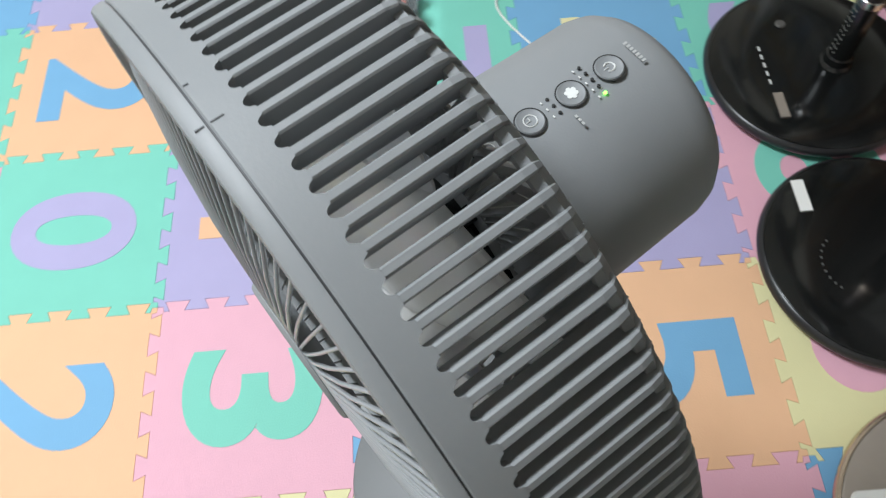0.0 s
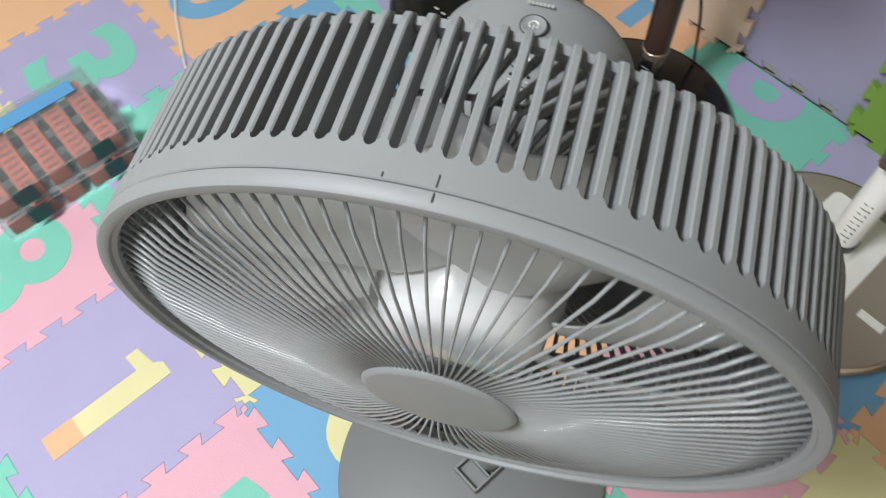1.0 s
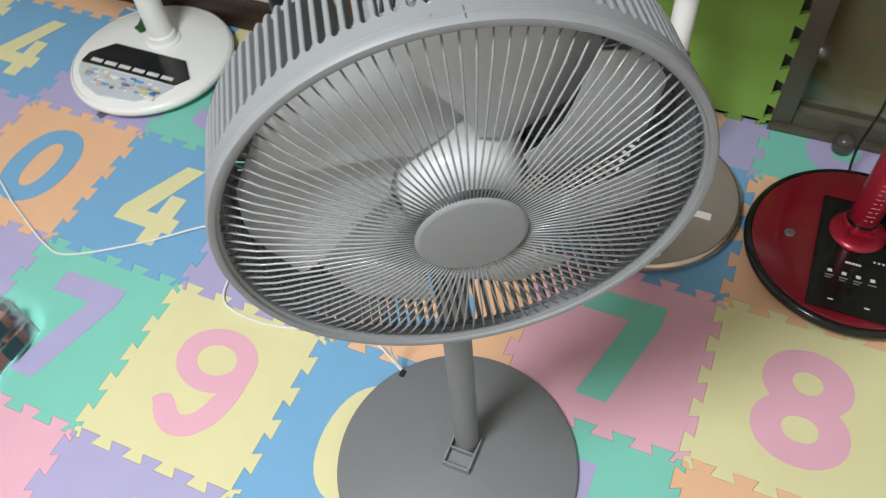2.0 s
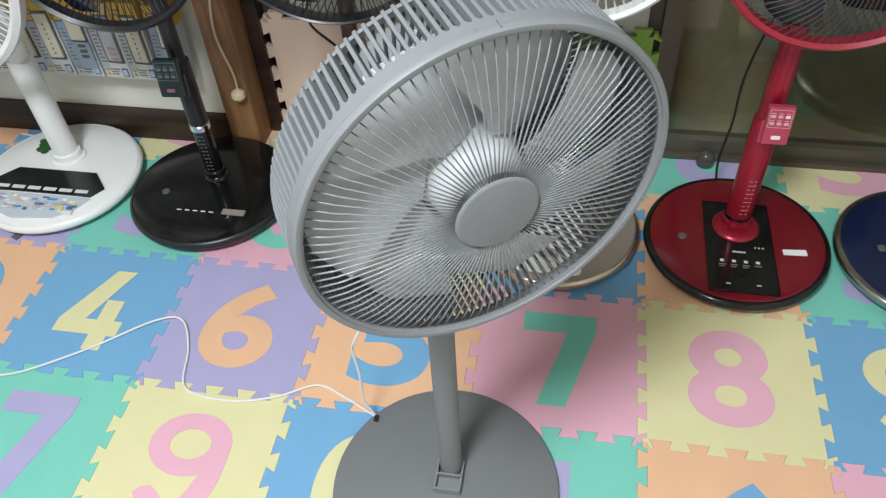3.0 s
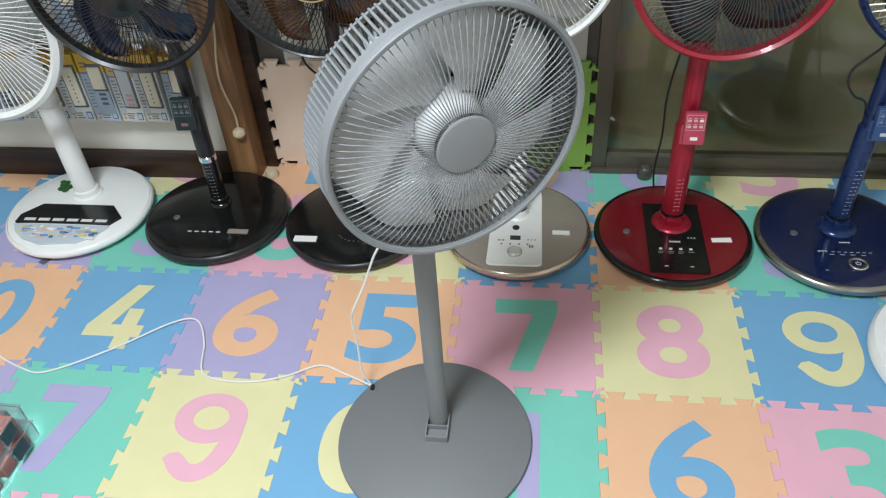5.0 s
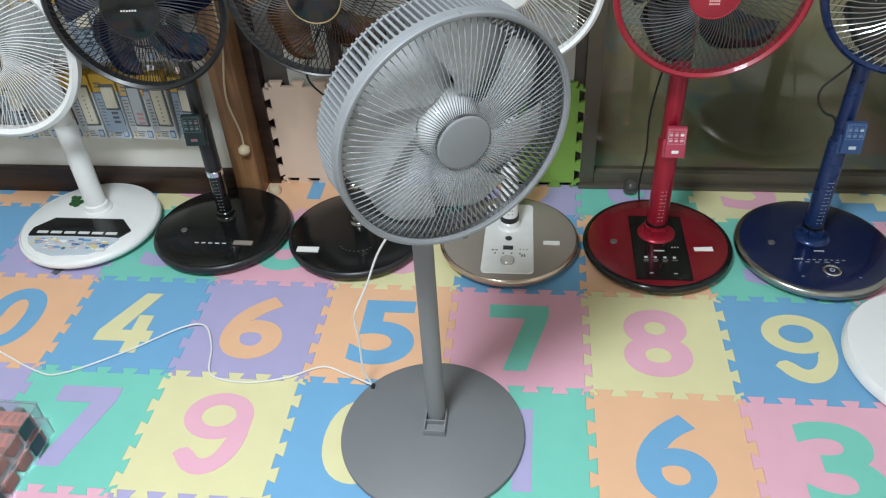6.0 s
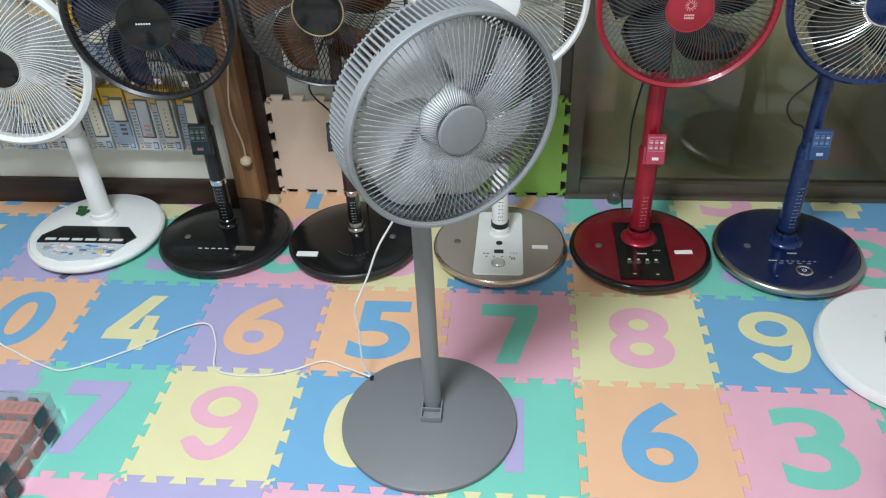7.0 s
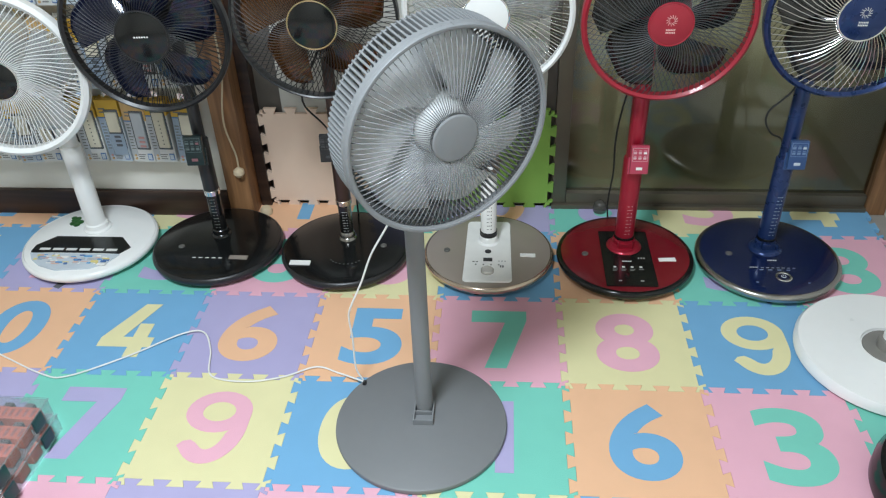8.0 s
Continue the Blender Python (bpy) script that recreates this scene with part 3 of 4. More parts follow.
    for z, kind in ((-0.170, "power"), (-0.148, "speed"), (-0.125, "timer"), (-0.102, "swing")):
        b = part("button", lathe([(0.0066, -0.001), (0.0066, 0.0004), (0.0061, 0.0009), (0.0058, 0.0007), (0, 0.0006)], 32), M_GREY, fan)
        b.matrix_local = on_top(z, 0.002)
        edge = part("button_gap", lathe([(0.0067, -0.0006), (0.0073, 0.0003), (0.0067, 0.0003)], 32), M_SEAM, fan)
        edge.matrix_local = on_top(z, 0.002)
        bm = bmesh.new()
        if kind == "power":
            a0 = [radians(40 + 28 * k) for k in range(11)]
            tube(bm, [(0.0024 * math.sin(a), 0.0024 * math.cos(a), 0.0009) for a in a0], 0.0004, 4)
            tube(bm, [(0, 0.0006, 0.0009), (0, 0.0031, 0.0009)], 0.0003, 4)
        elif kind == "speed":
            for k in range(6):
                a = math.pi / 3 * k
                lathe([(0, 0.0007), (0.0012, 0.0007), (0.0012, 0.0010), (0, 0.0010)], 8, bm, sx=1.0, sy=1.0)
                bm.verts.ensure_lookup_table()
                bmesh.ops.translate(bm, verts=bm.verts[-18:], vec=(0.0020 * math.cos(a), 0.0020 * math.sin(a), 0))
        else:
            add_ring(bm, 0.0030, 0.0009, 0.0003, 24, 4)
            tube(bm, [(0, 0.0022, 0.0009), (0, 0, 0.0009), (0.0016, 0, 0.0009)], 0.0003, 4)
        if kind == "speed":
            lathe([(0, 0.0007), (0.0014, 0.0007), (0.0014, 0.00095), (0, 0.00095)], 10, bm)
        i = part("button_icon", bm, M_PRINT, fan)
        i.matrix_local = on_top(z, 0.002)
    for z, cnt in ((-0.1600, 5), (-0.1380, 3)):
        for k in range(cnt):
            d = (k - (cnt - 1) / 2) * 0.0042
            lit = cnt == 5 and k == cnt - 1
            p = part("indicator", lathe([(0, 0.0008), (0.0008, 0.0006), (0.0008, -0.0003)], 12), M_LED if lit else M_SEAM, fan, "glowing green indicator light" if lit else "")
            p.matrix_local = on_top(z, d + 0.002)
            q = part("indicator_mark", box(-0.0006, -0.0003, 0.0003, 0.0006, 0.0003, 0.0006), M_PRINT, fan)
            q.matrix_local = on_top(z + 0.0035, d + 0.002)
    bm = bmesh.new()
    for k in range(7):
        add_box(bm, -0.0070 + 0.0020 * k, -0.0010, 0.0000, -0.0070 + 0.0020 * k + 0.0012, 0.0010, 0.0003)
    logo = part("print_bar", bm, M_SOFTPRINT, fan, "small pale printed lettering bars")
    logo.matrix_local = on_top(-0.1845, 0.002)
    bm = bmesh.new()
    for k in range(3):
        add_box(bm, -0.011 - 0.0022 * k, -0.0006, 0.0, -0.011 - 0.0022 * k + 0.0015, 0.0006, 0.0003)
    p = part("print_bar", bm, M_SOFTPRINT, fan)
    p.matrix_local = on_top(-0.142, 0.002)
    # alignment ticks moulded on the band
    for a, z0, z1 in ((88.8, -0.0118, -0.0075), (94.5, -0.0092, -0.0075), (88.8, -0.0055, -0.0025)):
        t = part("tick", box(R - 0.001, -0.00022, z0, R + 0.0003, 0.00022, z1), M_DARKGREY, fan)
        t.matrix_local = H @ pose(0, 0, 0, 0, 0, a)
    return fan


grey_fan()
cable = thing("power_cord", pose(0, 0, 0), "thin white power cord lying on the foam mats", "cord")
bm = bmesh.new()
tube(bm, smooth_path([(-0.75, 0.36, 0.004), (-0.56, 0.40, 0.004), (-0.418, 0.338, 0.004), (-0.30, 0.285, 0.004), (-0.235, 0.280, 0.004), (-0.12, 0.352, 0.004), (-0.02, 0.43, 0.006), (0.035, 0.438, 0.008), (0.07, 0.38, 0.004),
                      (0.091, 0.305, 0.004), (0.13, 0.283, 0.004), (0.20, 0.281, 0.004), (0.27, 0.30, 0.004), (0.335, 0.332, 0.005), (0.39, 0.314, 0.005), (0.430, 0.292, 0.012), (0.456, 0.276, 0.0185)], 6), 0.0021, 6)
part("cord_run", bm, M_CABLE, cable)
bm = bmesh.new()
tube(bm, smooth_path([(0.592, 0.225, 0.60), (0.572, 0.25, 0.52), (0.535, 0.28, 0.431), (0.499, 0.28, 0.364), (0.473, 0.28, 0.294), (0.446, 0.275, 0.232), (0.439, 0.278, 0.200), (0.441, 0.28, 0.141), (0.440, 0.28, 0.058), (0.454, 0.279, 0.019)], 6), 0.0021, 6)
part("cord_drop", bm, M_CABLE, cable)
part("cord_clip", box(0.453, 0.268, 0.0135, 0.461, 0.279, 0.021, 0.002), M_BLACK, cable)


# ---------------------------------------------------------------- display fans along the wall
def display_fan(x, y, label, base_mat, rim_mat, base_r, pole_mat, pole_low_mat, pole_r, hub, head_r, ring_mat, wire_mat, hub_mat, hub_ring_mat, blade_mat,
                n_wire=72, swirl=0.5, az=-90.0, el=-4.0, ring_w=0.006, hub_r=0.05, n_blade=7, ring_depth=0.05, pole_dy=0.035, motor_mat=None, cap=None, base_h=0.036, edge=0.006, bracket=False):
    fan = thing("display_fan", pose(x, y, 0), label, "fan", "electric fans displayed along the wall")
    part("base_rim", lathe([(0, 0.006), (base_r - 0.022, 0.006), (base_r - 0.008, 0.011), (base_r - 0.001, 0.018), (base_r + 0.001, base_h - 0.012), (base_r - 0.0005, base_h - 0.006), (base_r - 0.004, base_h - 0.0025), (base_r - edge, base_h - 0.0015),
                            (base_r - edge - 0.001, base_h - 0.005), (0, base_h - 0.005)], 96), rim_mat, fan)
    part("base_top", lathe([(base_r - edge - 0.0013, base_h - 0.006), (base_r - edge - 0.0013, base_h - 0.0022), (base_r - edge - 0.004, base_h - 0.0008), (base_r * 0.6, base_h + 0.002), (0, base_h + 0.003)], 96), base_mat, fan)
    for a in (20, 140, 260):
        f = part("rubber_foot", lathe([(0, 0.0), (0.012, 0.0), (0.012, 0.0065), (0, 0.0065)], 16), M_BLACK, fan)
        f.location = ((base_r - 0.03) * math.cos(radians(a)), (base_r - 0.03) * math.sin(radians(a)), 0)
    hz = hub[2]
    foot = part("pole_foot", lathe([(pole_r * 1.65, base_h + 0.001), (pole_r * 1.6, base_h + 0.006), (pole_r * 1.35, base_h + 0.010), (pole_r * 1.30, base_h + 0.022), (pole_r * 1.14, base_h + 0.025), (0, base_h + 0.025)], 40), pole_low_mat, fan)
    foot.location.y = pole_dy
    if bracket:
        b = part("foot_skirt", lathe([(pole_r * 2.15, base_h + 0.0005), (pole_r * 2.1, base_h + 0.004), (pole_r * 1.85, base_h + 0.009), (pole_r * 1.5, base_h + 0.012), (0, base_h + 0.014)], 40), pole_low_mat, fan, "low domed foot collar")
        b.location.y = pole_dy - 0.010
        part("foot_plate", box(-pole_r * 0.85, pole_dy - pole_r * 1.75, base_h + 0.004, pole_r * 0.85, pole_dy - pole_r * 0.9, base_h + 0.028, 0.004), pole_low_mat, fan)
        p = part("pole_ring", lathe([(pole_r * 1.13, base_h + 0.026), (pole_r * 1.2, base_h + 0.027), (pole_r * 1.2, base_h + 0.034), (pole_r * 1.13, base_h + 0.035)], 36), M_BLACKGLOSS, fan, "black ring at the foot of the pole")
        p.location.y = pole_dy
    mid = 0.30
    p = part("lower_pole", lathe([(pole_r * 1.12, base_h + 0.02), (pole_r * 1.12, mid), (pole_r * 0.98, mid + 0.004), (0, mid + 0.004)], 40), pole_low_mat, fan)
    p.location.y = pole_dy
    p = part("upper_pole", lathe([(pole_r * 0.92, mid), (pole_r * 0.92, hz - 0.03), (0, hz - 0.03)], 40), pole_mat, fan)
    p.location.y = pole_dy
    # head
    n = Vector((math.cos(radians(az)) * math.cos(radians(el)), math.sin(radians(az)) * math.cos(radians(el)), math.sin(radians(el))))
    r = Vector((0, 0, 1)).cross(n).normalized()
    u = n.cross(r)
    H = Matrix.Translation(Vector((hub[0] - x, hub[1] - y, hub[2]))) @ Matrix((r, u, n)).transposed().to_4x4()
    R = head_r
    d = ring_depth

    def put(o):
        o.matrix_local = H
        return o

    put(part("guard_ring", lathe([(R - ring_w, -d * 0.3), (R - ring_w * 0.5, -d * 0.3 + ring_w * 0.45), (R, -d * 0.3), (R + 0.001, -d * 0.5), (R, -d * 0.75), (R - ring_w * 0.6, -d * 0.8), (R - ring_w, -d * 0.7), (R - ring_w, -d * 0.3)], 120), ring_mat, fan))
    for front in (1, 0):
        bm = bmesh.new()
        for k in range(n_wire):
            a = 2 * math.pi * k / n_wire
            pts = []
            for i in range(6):
                t = i / 5
                q = hub_r * 0.95 + (R - ring_w * 0.92 - hub_r * 0.95) * t
                b = a + swirl * (1 - t) ** 1.4 * (1 if front else -1)
                z = (0.004 - (d * 0.40) * t ** 2.6) if front else (-d * 1.5 + d * 0.85 * t ** 3)
                pts.append((q * math.cos(b), q * math.sin(b), z))
            tube(bm, pts, 0.0010, 4, cap=False)
        if front:
            add_ring(bm, hub_r * 0.97, 0.002, 0.0016, 48, 5)
        else:
            add_ring(bm, R * 0.62, -d * 1.42, 0.0014, 64, 5)
        put(part("front_grille" if front else "rear_grille", bm, wire_mat, fan))
    put(part("hub_badge", lathe([(hub_r - 0.002, -0.004), (hub_r - 0.002, 0.005), (hub_r - 0.006, 0.0075), (0, 0.009)], 64), hub_mat, fan))
    put(part("hub_trim", lathe(ring_profile(hub_r - 0.001, 0.005, 0.0022), 64), hub_ring_mat, fan))
    if cap:
        cap(fan, H)
    bl = put(part("blade", blade_mesh(0.03, R - 0.022, 5.4 / n_blade, radians(30), radians(18), -d * 0.75, 0.45), blade_mat, fan))
    for k in range(1, n_blade):
        o = bl.copy()
        scene.collection.objects.link(o)
        o.matrix_local = H @ pose(0, 0, 0, 0, 0, 360 * k / n_blade)
    put(part("spinner", lathe([(0.036, -d * 1.1), (0.036, -d * 0.45), (0.03, -d * 0.35), (0, -d * 0.32)], 40), blade_mat, fan))
    put(part("motor_housing", lathe([(0.0, -d * 1.45), (0.056, -d * 1.48), (0.060, -d * 1.7), (0.058, -d * 2.6), (0.045, -d * 3.2), (0, -d * 3.3)], 48), motor_mat or pole_mat, fan))
    return fan


def plate(fan, x0, y0, x1, y1, z, material, name="control_panel", label="", bevel=0.0):
    return part(name, box(x0, y0, z - 0.002, x1, y1, z + 0.0012, bevel), material, fan, label)


def marks(fan, x0, y, z, n, step, w, h, material=None):
    bm = bmesh.new()
    for k in range(n):
        add_box(bm, x0 + k * step, y, z, x0 + k * step + w, y + h, z + 0.0006)
    return part("panel_print", bm, material or M_PRINT, fan)


def level_marks(fan, dy, z0, z1, n, r, material=None):
    bm = bmesh.new()
    for k in range(n):
        z = z0 + (z1 - z0) * k / (n - 1)
        add_box(bm, -0.0045, dy - r - 0.0006, z, 0.0045 if k % 2 else 0.001, dy - r, z + 0.0012)
        add_box(bm, 0.006, dy - r - 0.0002, z, 0.0085, dy - r + 0.0012, z + 0.0018)
    return part("level_marks", bm, material or M_PRINT, fan)


def remote(x, y, z, material, screen, lean=0, label="", buttons=M_PRINT, size=1.0):
    t = thing("remote_control", pose(x, y, z, -8, 0, lean) @ Matrix.Diagonal((size * 1.08, size, size * 0.9, 1)), label, "remote control", "remote controls on fan poles")
    part("holder", box(-0.023, 0.0062, -0.046, 0.023, 0.010, 0.002, 0.001), material, t)
    bm = box(-0.017, -0.0086, -0.003, 0.017, -0.0078, -0.0022)
    for z0, z1 in ((-0.003, 0.035),):
        add_box(bm, -0.017, -0.0086, 0.0342, 0.017, -0.0078, 0.035)
        add_box(bm, -0.017, -0.0086, z0, -0.0162, -0.0078, z1)
        add_box(bm, 0.0162, -0.0086, z0, 0.017, -0.0078, z1)
    part("key_border", bm, screen, t)
    part("body", box(-0.020, -0.008, -0.040, 0.020, 0.006, 0.040, 0.004), material, t)
    for i in range(3):
        for j in range(2):
            part("button", box(-0.015 + i * 0.011, -0.0095, 0.003 + j * 0.015, -0.008 + i * 0.011, -0.008, 0.009 + j * 0.015, 0.001), screen if (i, j) != (2, 1) else buttons, t)
            part("key_label", box(-0.0145 + i * 0.011, -0.0088, 0.0115 + j * 0.015, -0.0085 + i * 0.011, -0.008, 0.0128 + j * 0.015), screen, t)
    part("large_button", box(-0.007, -0.0095, -0.028, 0.007, -0.008, -0.020, 0.001), buttons, t)
    return t


def badge_logo(material, spokes=True, bars=1, bar_w=0.03):
    def f(fan, H):
        bm = bmesh.new()
        if spokes:
            for k in range(12):
                a = 2 * math.pi * k / 12
                tube(bm, [(0.005 * math.cos(a), 0.005 * math.sin(a) + 0.010, 0.0092), (0.012 * math.cos(a + 0.5), 0.012 * math.sin(a + 0.5) + 0.010, 0.0088)], 0.0006, 4)
        for i in range(bars):
            y = -0.012 - 0.006 * i if spokes else 0.0
            for k in range(6):
                w = bar_w / 6
                add_box(bm, -bar_w / 2 + k * w, y, 0.0080, -bar_w / 2 + k * w + w * 0.7, y + 0.0035, 0.0090)
        o = part("badge_print", bm, material, fan)
        o.matrix_local = H
    return f


ZP = 0.039
# white fan
f = display_fan(-0.400, 0.789, "white pedestal fan with dark control panel on round base", M_WHITEPL, M_WHITEPL, 0.182, M_WHITEPL, M_WHITEPL, 0.024,
                (-0.421, 0.685, 0.553), 0.198, M_WHITEPL, M_WHITEPL, M_BLACKGLOSS, M_CHROME, M_CLEARBLADE, 84, 0.55, az=-84, el=4, ring_w=0.019, hub_r=0.047, n_blade=5, pole_dy=0.05)
bm = bmesh.new()
pv = [(-0.135, -0.075), (0.115, -0.075), (0.135, -0.045), (0.095, 0.0), (-0.095, 0.0), (-0.135, -0.045)]
top_v = [bm.verts.new((a, b, ZP + 0.0022)) for a, b in pv]
low_v = [bm.verts.new((a, b, ZP - 0.003)) for a, b in pv]
bm.faces.new(top_v)
for k in range(6):
    bm.faces.new((low_v[k], low_v[(k + 1) % 6], top_v[(k + 1) % 6], top_v[k]))
part("control_panel", bm, M_BLACKGLOSS, f, "black glossy control panel", smooth=False)
marks(f, -0.115, -0.068, ZP + 0.0022, 6, 0.038, 0.030, 0.010)
sheet_rnd = random.Random(4)
bm = bmesh.new()
sv = [(-0.135, -0.080), (0.118, -0.080), (0.098, -0.118), (0.060, -0.145), (-0.030, -0.155), (-0.085, -0.135), (-0.118, -0.108)]
st_v = [bm.verts.new((p0, p1, ZP + 0.0012)) for p0, p1 in sv]
sl_v = [bm.verts.new((p0, p1, ZP - 0.003)) for p0, p1 in sv]
bm.faces.new(st_v)
for k in range(len(sv)):
    bm.faces.new((sl_v[k], sl_v[(k + 1) % len(sv)], st_v[(k + 1) % len(sv)], st_v[k]))
sheet = part("leaflet", bm, M_PALECARD, f, "printed leaflet in pale blue, yellow and white", smooth=False)
peach = mat("peach_print", (0.62, 0.42, 0.36), rough=0.5)
pale_yellow = mat("pale_yellow_print", (0.66, 0.56, 0.22), rough=0.5)
for k in range(64):
    px, py = sheet_rnd.uniform(-0.115, 0.085), sheet_rnd.uniform(-0.128, -0.085)
    if px < -0.09 and py < -0.105:
        continue
    w0, h0 = sheet_rnd.uniform(0.005, 0.024), sheet_rnd.uniform(0.0025, 0.008)
    m2 = sheet_rnd.choice((pale_yellow, M_STICKER, M_BLUECARD, M_STICKER, M_PALEBLUE, M_LABELBLUE, peach, M_GREYCARD))
    part("print_patch", box(px, py - h0, ZP + 0.001, px + w0, py, ZP + 0.0016 + 0.00004 * k), m2, sheet)
bm = bmesh.new()
for cx, cy, q, cnt in ((-0.072, 0.070, 0.010, 4), (-0.084, 0.090, 0.008, 3)):
    for k in range(cnt):
        a = 2 * math.pi / cnt * k + 0.4
        lathe([(0, 0.0), (q * 0.95, 0.001), (q, 0.003), (q * 0.5, 0.0045), (0, 0.004)], 12, bm)
        bm.verts.ensure_lookup_table()
        bmesh.ops.translate(bm, verts=bm.verts[-38:], vec=(cx + q * math.cos(a), cy + q * math.sin(a), ZP - 0.001))
part("leaf_ornament", bm, mat("leaf_green", (0.02, 0.09, 0.02), rough=0.4), f, "small green clover ornament")
# black fan
f = display_fan(-0.030, 0.783, "black pedestal fan with glossy round base", M_BLACKGLOSS, M_BLACK, 0.178, M_BLACK, M_BLACKGLOSS, 0.017,
                (-0.048, 0.685, 0.656), 0.189, M_BLACK, M_BLACK, M_BLACKGLOSS, M_BLACK, M_NAVYBLADE, 84, 0.35, az=-86, el=0, ring_w=0.012, hub_r=0.06, n_blade=5, cap=badge_logo(M_PRINT, False, 1, 0.034))
marks(f, -0.045, -0.085, ZP + 0.001, 5, 0.018, 0.010, 0.003)
plate(f, 0.055, -0.085, 0.105, -0.070, ZP, M_CHAMP, "badge", "small bronze badge")
o = part("dial", lathe([(0.0085, -0.002), (0.0085, 0.0025), (0.0075, 0.0035), (0.0055, 0.0036), (0.0050, 0.0029), (0, 0.0029)], 24), M_DIAL, f)
o.location = (-0.092, -0.032, ZP - 0.001)
level_marks(f, 0.035, 0.07, 0.16, 10, 0.0192, M_DIM)
part("pole_ring", lathe([(0.0195, 0.17), (0.0215, 0.172), (0.0215, 0.184), (0.0195, 0.186)], 32), M_CHROME, f).location.y = 0.035
part("pole_sleeve", lathe([(0.0192, 0.186), (0.0205, 0.187), (0.0205, 0.335), (0.0160, 0.340)], 36), M_BLACK, f).location.y = 0.035
remote(-0.032, 0.775, 0.325, mat("dark_remote", (0.010, 0.020, 0.021), rough=0.3), mat("grey_keys", (0.10, 0.125, 0.125), rough=0.5), 4, "dark green remote control clipped to black fan pole", mat("rose_key", (0.20, 0.09, 0.10), rough=0.5), size=1.08)
# brown fan with amber blades
f = display_fan(0.330, 0.776, "black and brown pedestal fan with amber blades", M_BLACKGLOSS, M_BLACK, 0.175, M_BROWNPOLE, M_DARKCHROME, 0.016,
                (0.338, 0.685, 0.682), 0.186, M_BLACK, M_BLACK, M_BLACKGLOSS, mat("gold_trim", (0.6, 0.48, 0.27), rough=0.25, metal=1.0), M_AMBER, 84, 0.6, az=-88, el=-2, ring_w=0.006, hub_r=0.055, n_blade=5, ring_depth=0.06)
plate(f, -0.135, -0.098, -0.080, -0.080, ZP, M_STICKER, "sticker", "blank white paper sticker")
bm = bmesh.new()
for k in range(9):
    a = -2.6 + 0.25 * k
    add_box(bm, 0.045 * math.cos(a) + 0.01, -0.06 + 0.035 * math.sin(a), ZP + 0.0005, 0.045 * math.cos(a) + 0.014, -0.057 + 0.035 * math.sin(a), ZP + 0.0014)
part("panel_print", bm, mat("dim_print", (0.08, 0.08, 0.075), rough=0.5), f)
o = part("dial", lathe([(0.0085, -0.002), (0.0085, 0.0025), (0.0075, 0.0035), (0.0055, 0.0036), (0.0050, 0.0029), (0, 0.0029)], 24), M_DIAL, f)
o.location = (0.105, -0.005, ZP - 0.001)
part("level_window", box(-0.011, 0.035 - 0.0192, 0.064, 0.011, 0.030, 0.146, 0.002), M_BLACKGLOSS, f, "black level window")
level_marks(f, 0.035, 0.07, 0.13, 8, 0.0194, M_SOFTPRINT)
part("pole_sleeve", lathe([(0.0182, 0.163), (0.0202, 0.164), (0.0202, 0.335), (0.0160, 0.340)], 36), M_BROWNPOLE, f).location.y = 0.035
part("pole_ring", lathe([(0.0195, 0.148), (0.0215, 0.15), (0.0215, 0.162), (0.0195, 0.164)], 32), M_CHAMPRIM, f).location.y = 0.035
remote(0.317, 0.775, 0.335, M_BLACK, M_DARKGREY, 4, "black remote control clipped to brown fan pole", M_DARKGREY)
# champagne fan
f = display_fan(0.719, 0.766, "champagne pedestal fan with white pole and white head", M_CHAMP, M_CHAMPRIM, 0.173, M_WHITEPL, M_WHITEPL, 0.019,
                (0.714, 0.685, 0.700), 0.186, M_WHITEPL, M_CHROME, M_WHITEPL, M_CHROME, M_CLEARBLADE, 72, 0.4, az=-95, el=-4, ring_w=0.012, hub_r=0.05, n_blade=5)
bm = bmesh.new()
rim_pts = []
for cx, cy, a0 in ((0.046, 0.114, 0), (-0.046, 0.114, 90), (-0.050, -0.134, 180), (0.050, -0.134, 270)):
    rim_pts += [(cx + 0.012 * math.cos(radians(a0 + 15 * k)), cy + 0.012 * math.sin(radians(a0 + 15 * k))) for k in range(7)]
hi_v = [bm.verts.new((a, b, ZP + 0.0022)) for a, b in rim_pts]
lo_v = [bm.verts.new((a * 1.02, b * 1.01, ZP - 0.002)) for a, b in rim_pts]
bm.faces.new(hi_v)
for k in range(len(rim_pts)):
    q = (k + 1) % len(rim_pts)
    bm.faces.new((lo_v[k], lo_v[q], hi_v[q], hi_v[k]))
part("control_panel", bm, M_STICKER, f, "white control panel", smooth=False)
o = part("sensor", lathe([(0.0085, 0), (0.0085, 0.002), (0, 0.0025)], 24), M_BLACK, f, "round black sensor")
o.location = (0.0, -0.018, ZP + 0.0015)
marks(f, 0.028, -0.062, ZP + 0.0022, 3, 0.008, 0.003, 0.003, M_DIM)
marks(f, -0.040, -0.066, ZP + 0.0022, 2, 0.009, 0.006, 0.004, M_DIM)
marks(f, 0.032, -0.088, ZP + 0.0022, 2, 0.006, 0.004, 0.009, M_DIM)
plate(f, -0.012, -0.062, 0.012, -0.048, ZP + 0.0025, M_BLACK, "display", "black display window")
marks(f, -0.033, -0.079, ZP + 0.0022, 4, 0.020, 0.004, 0.005, M_DIM)
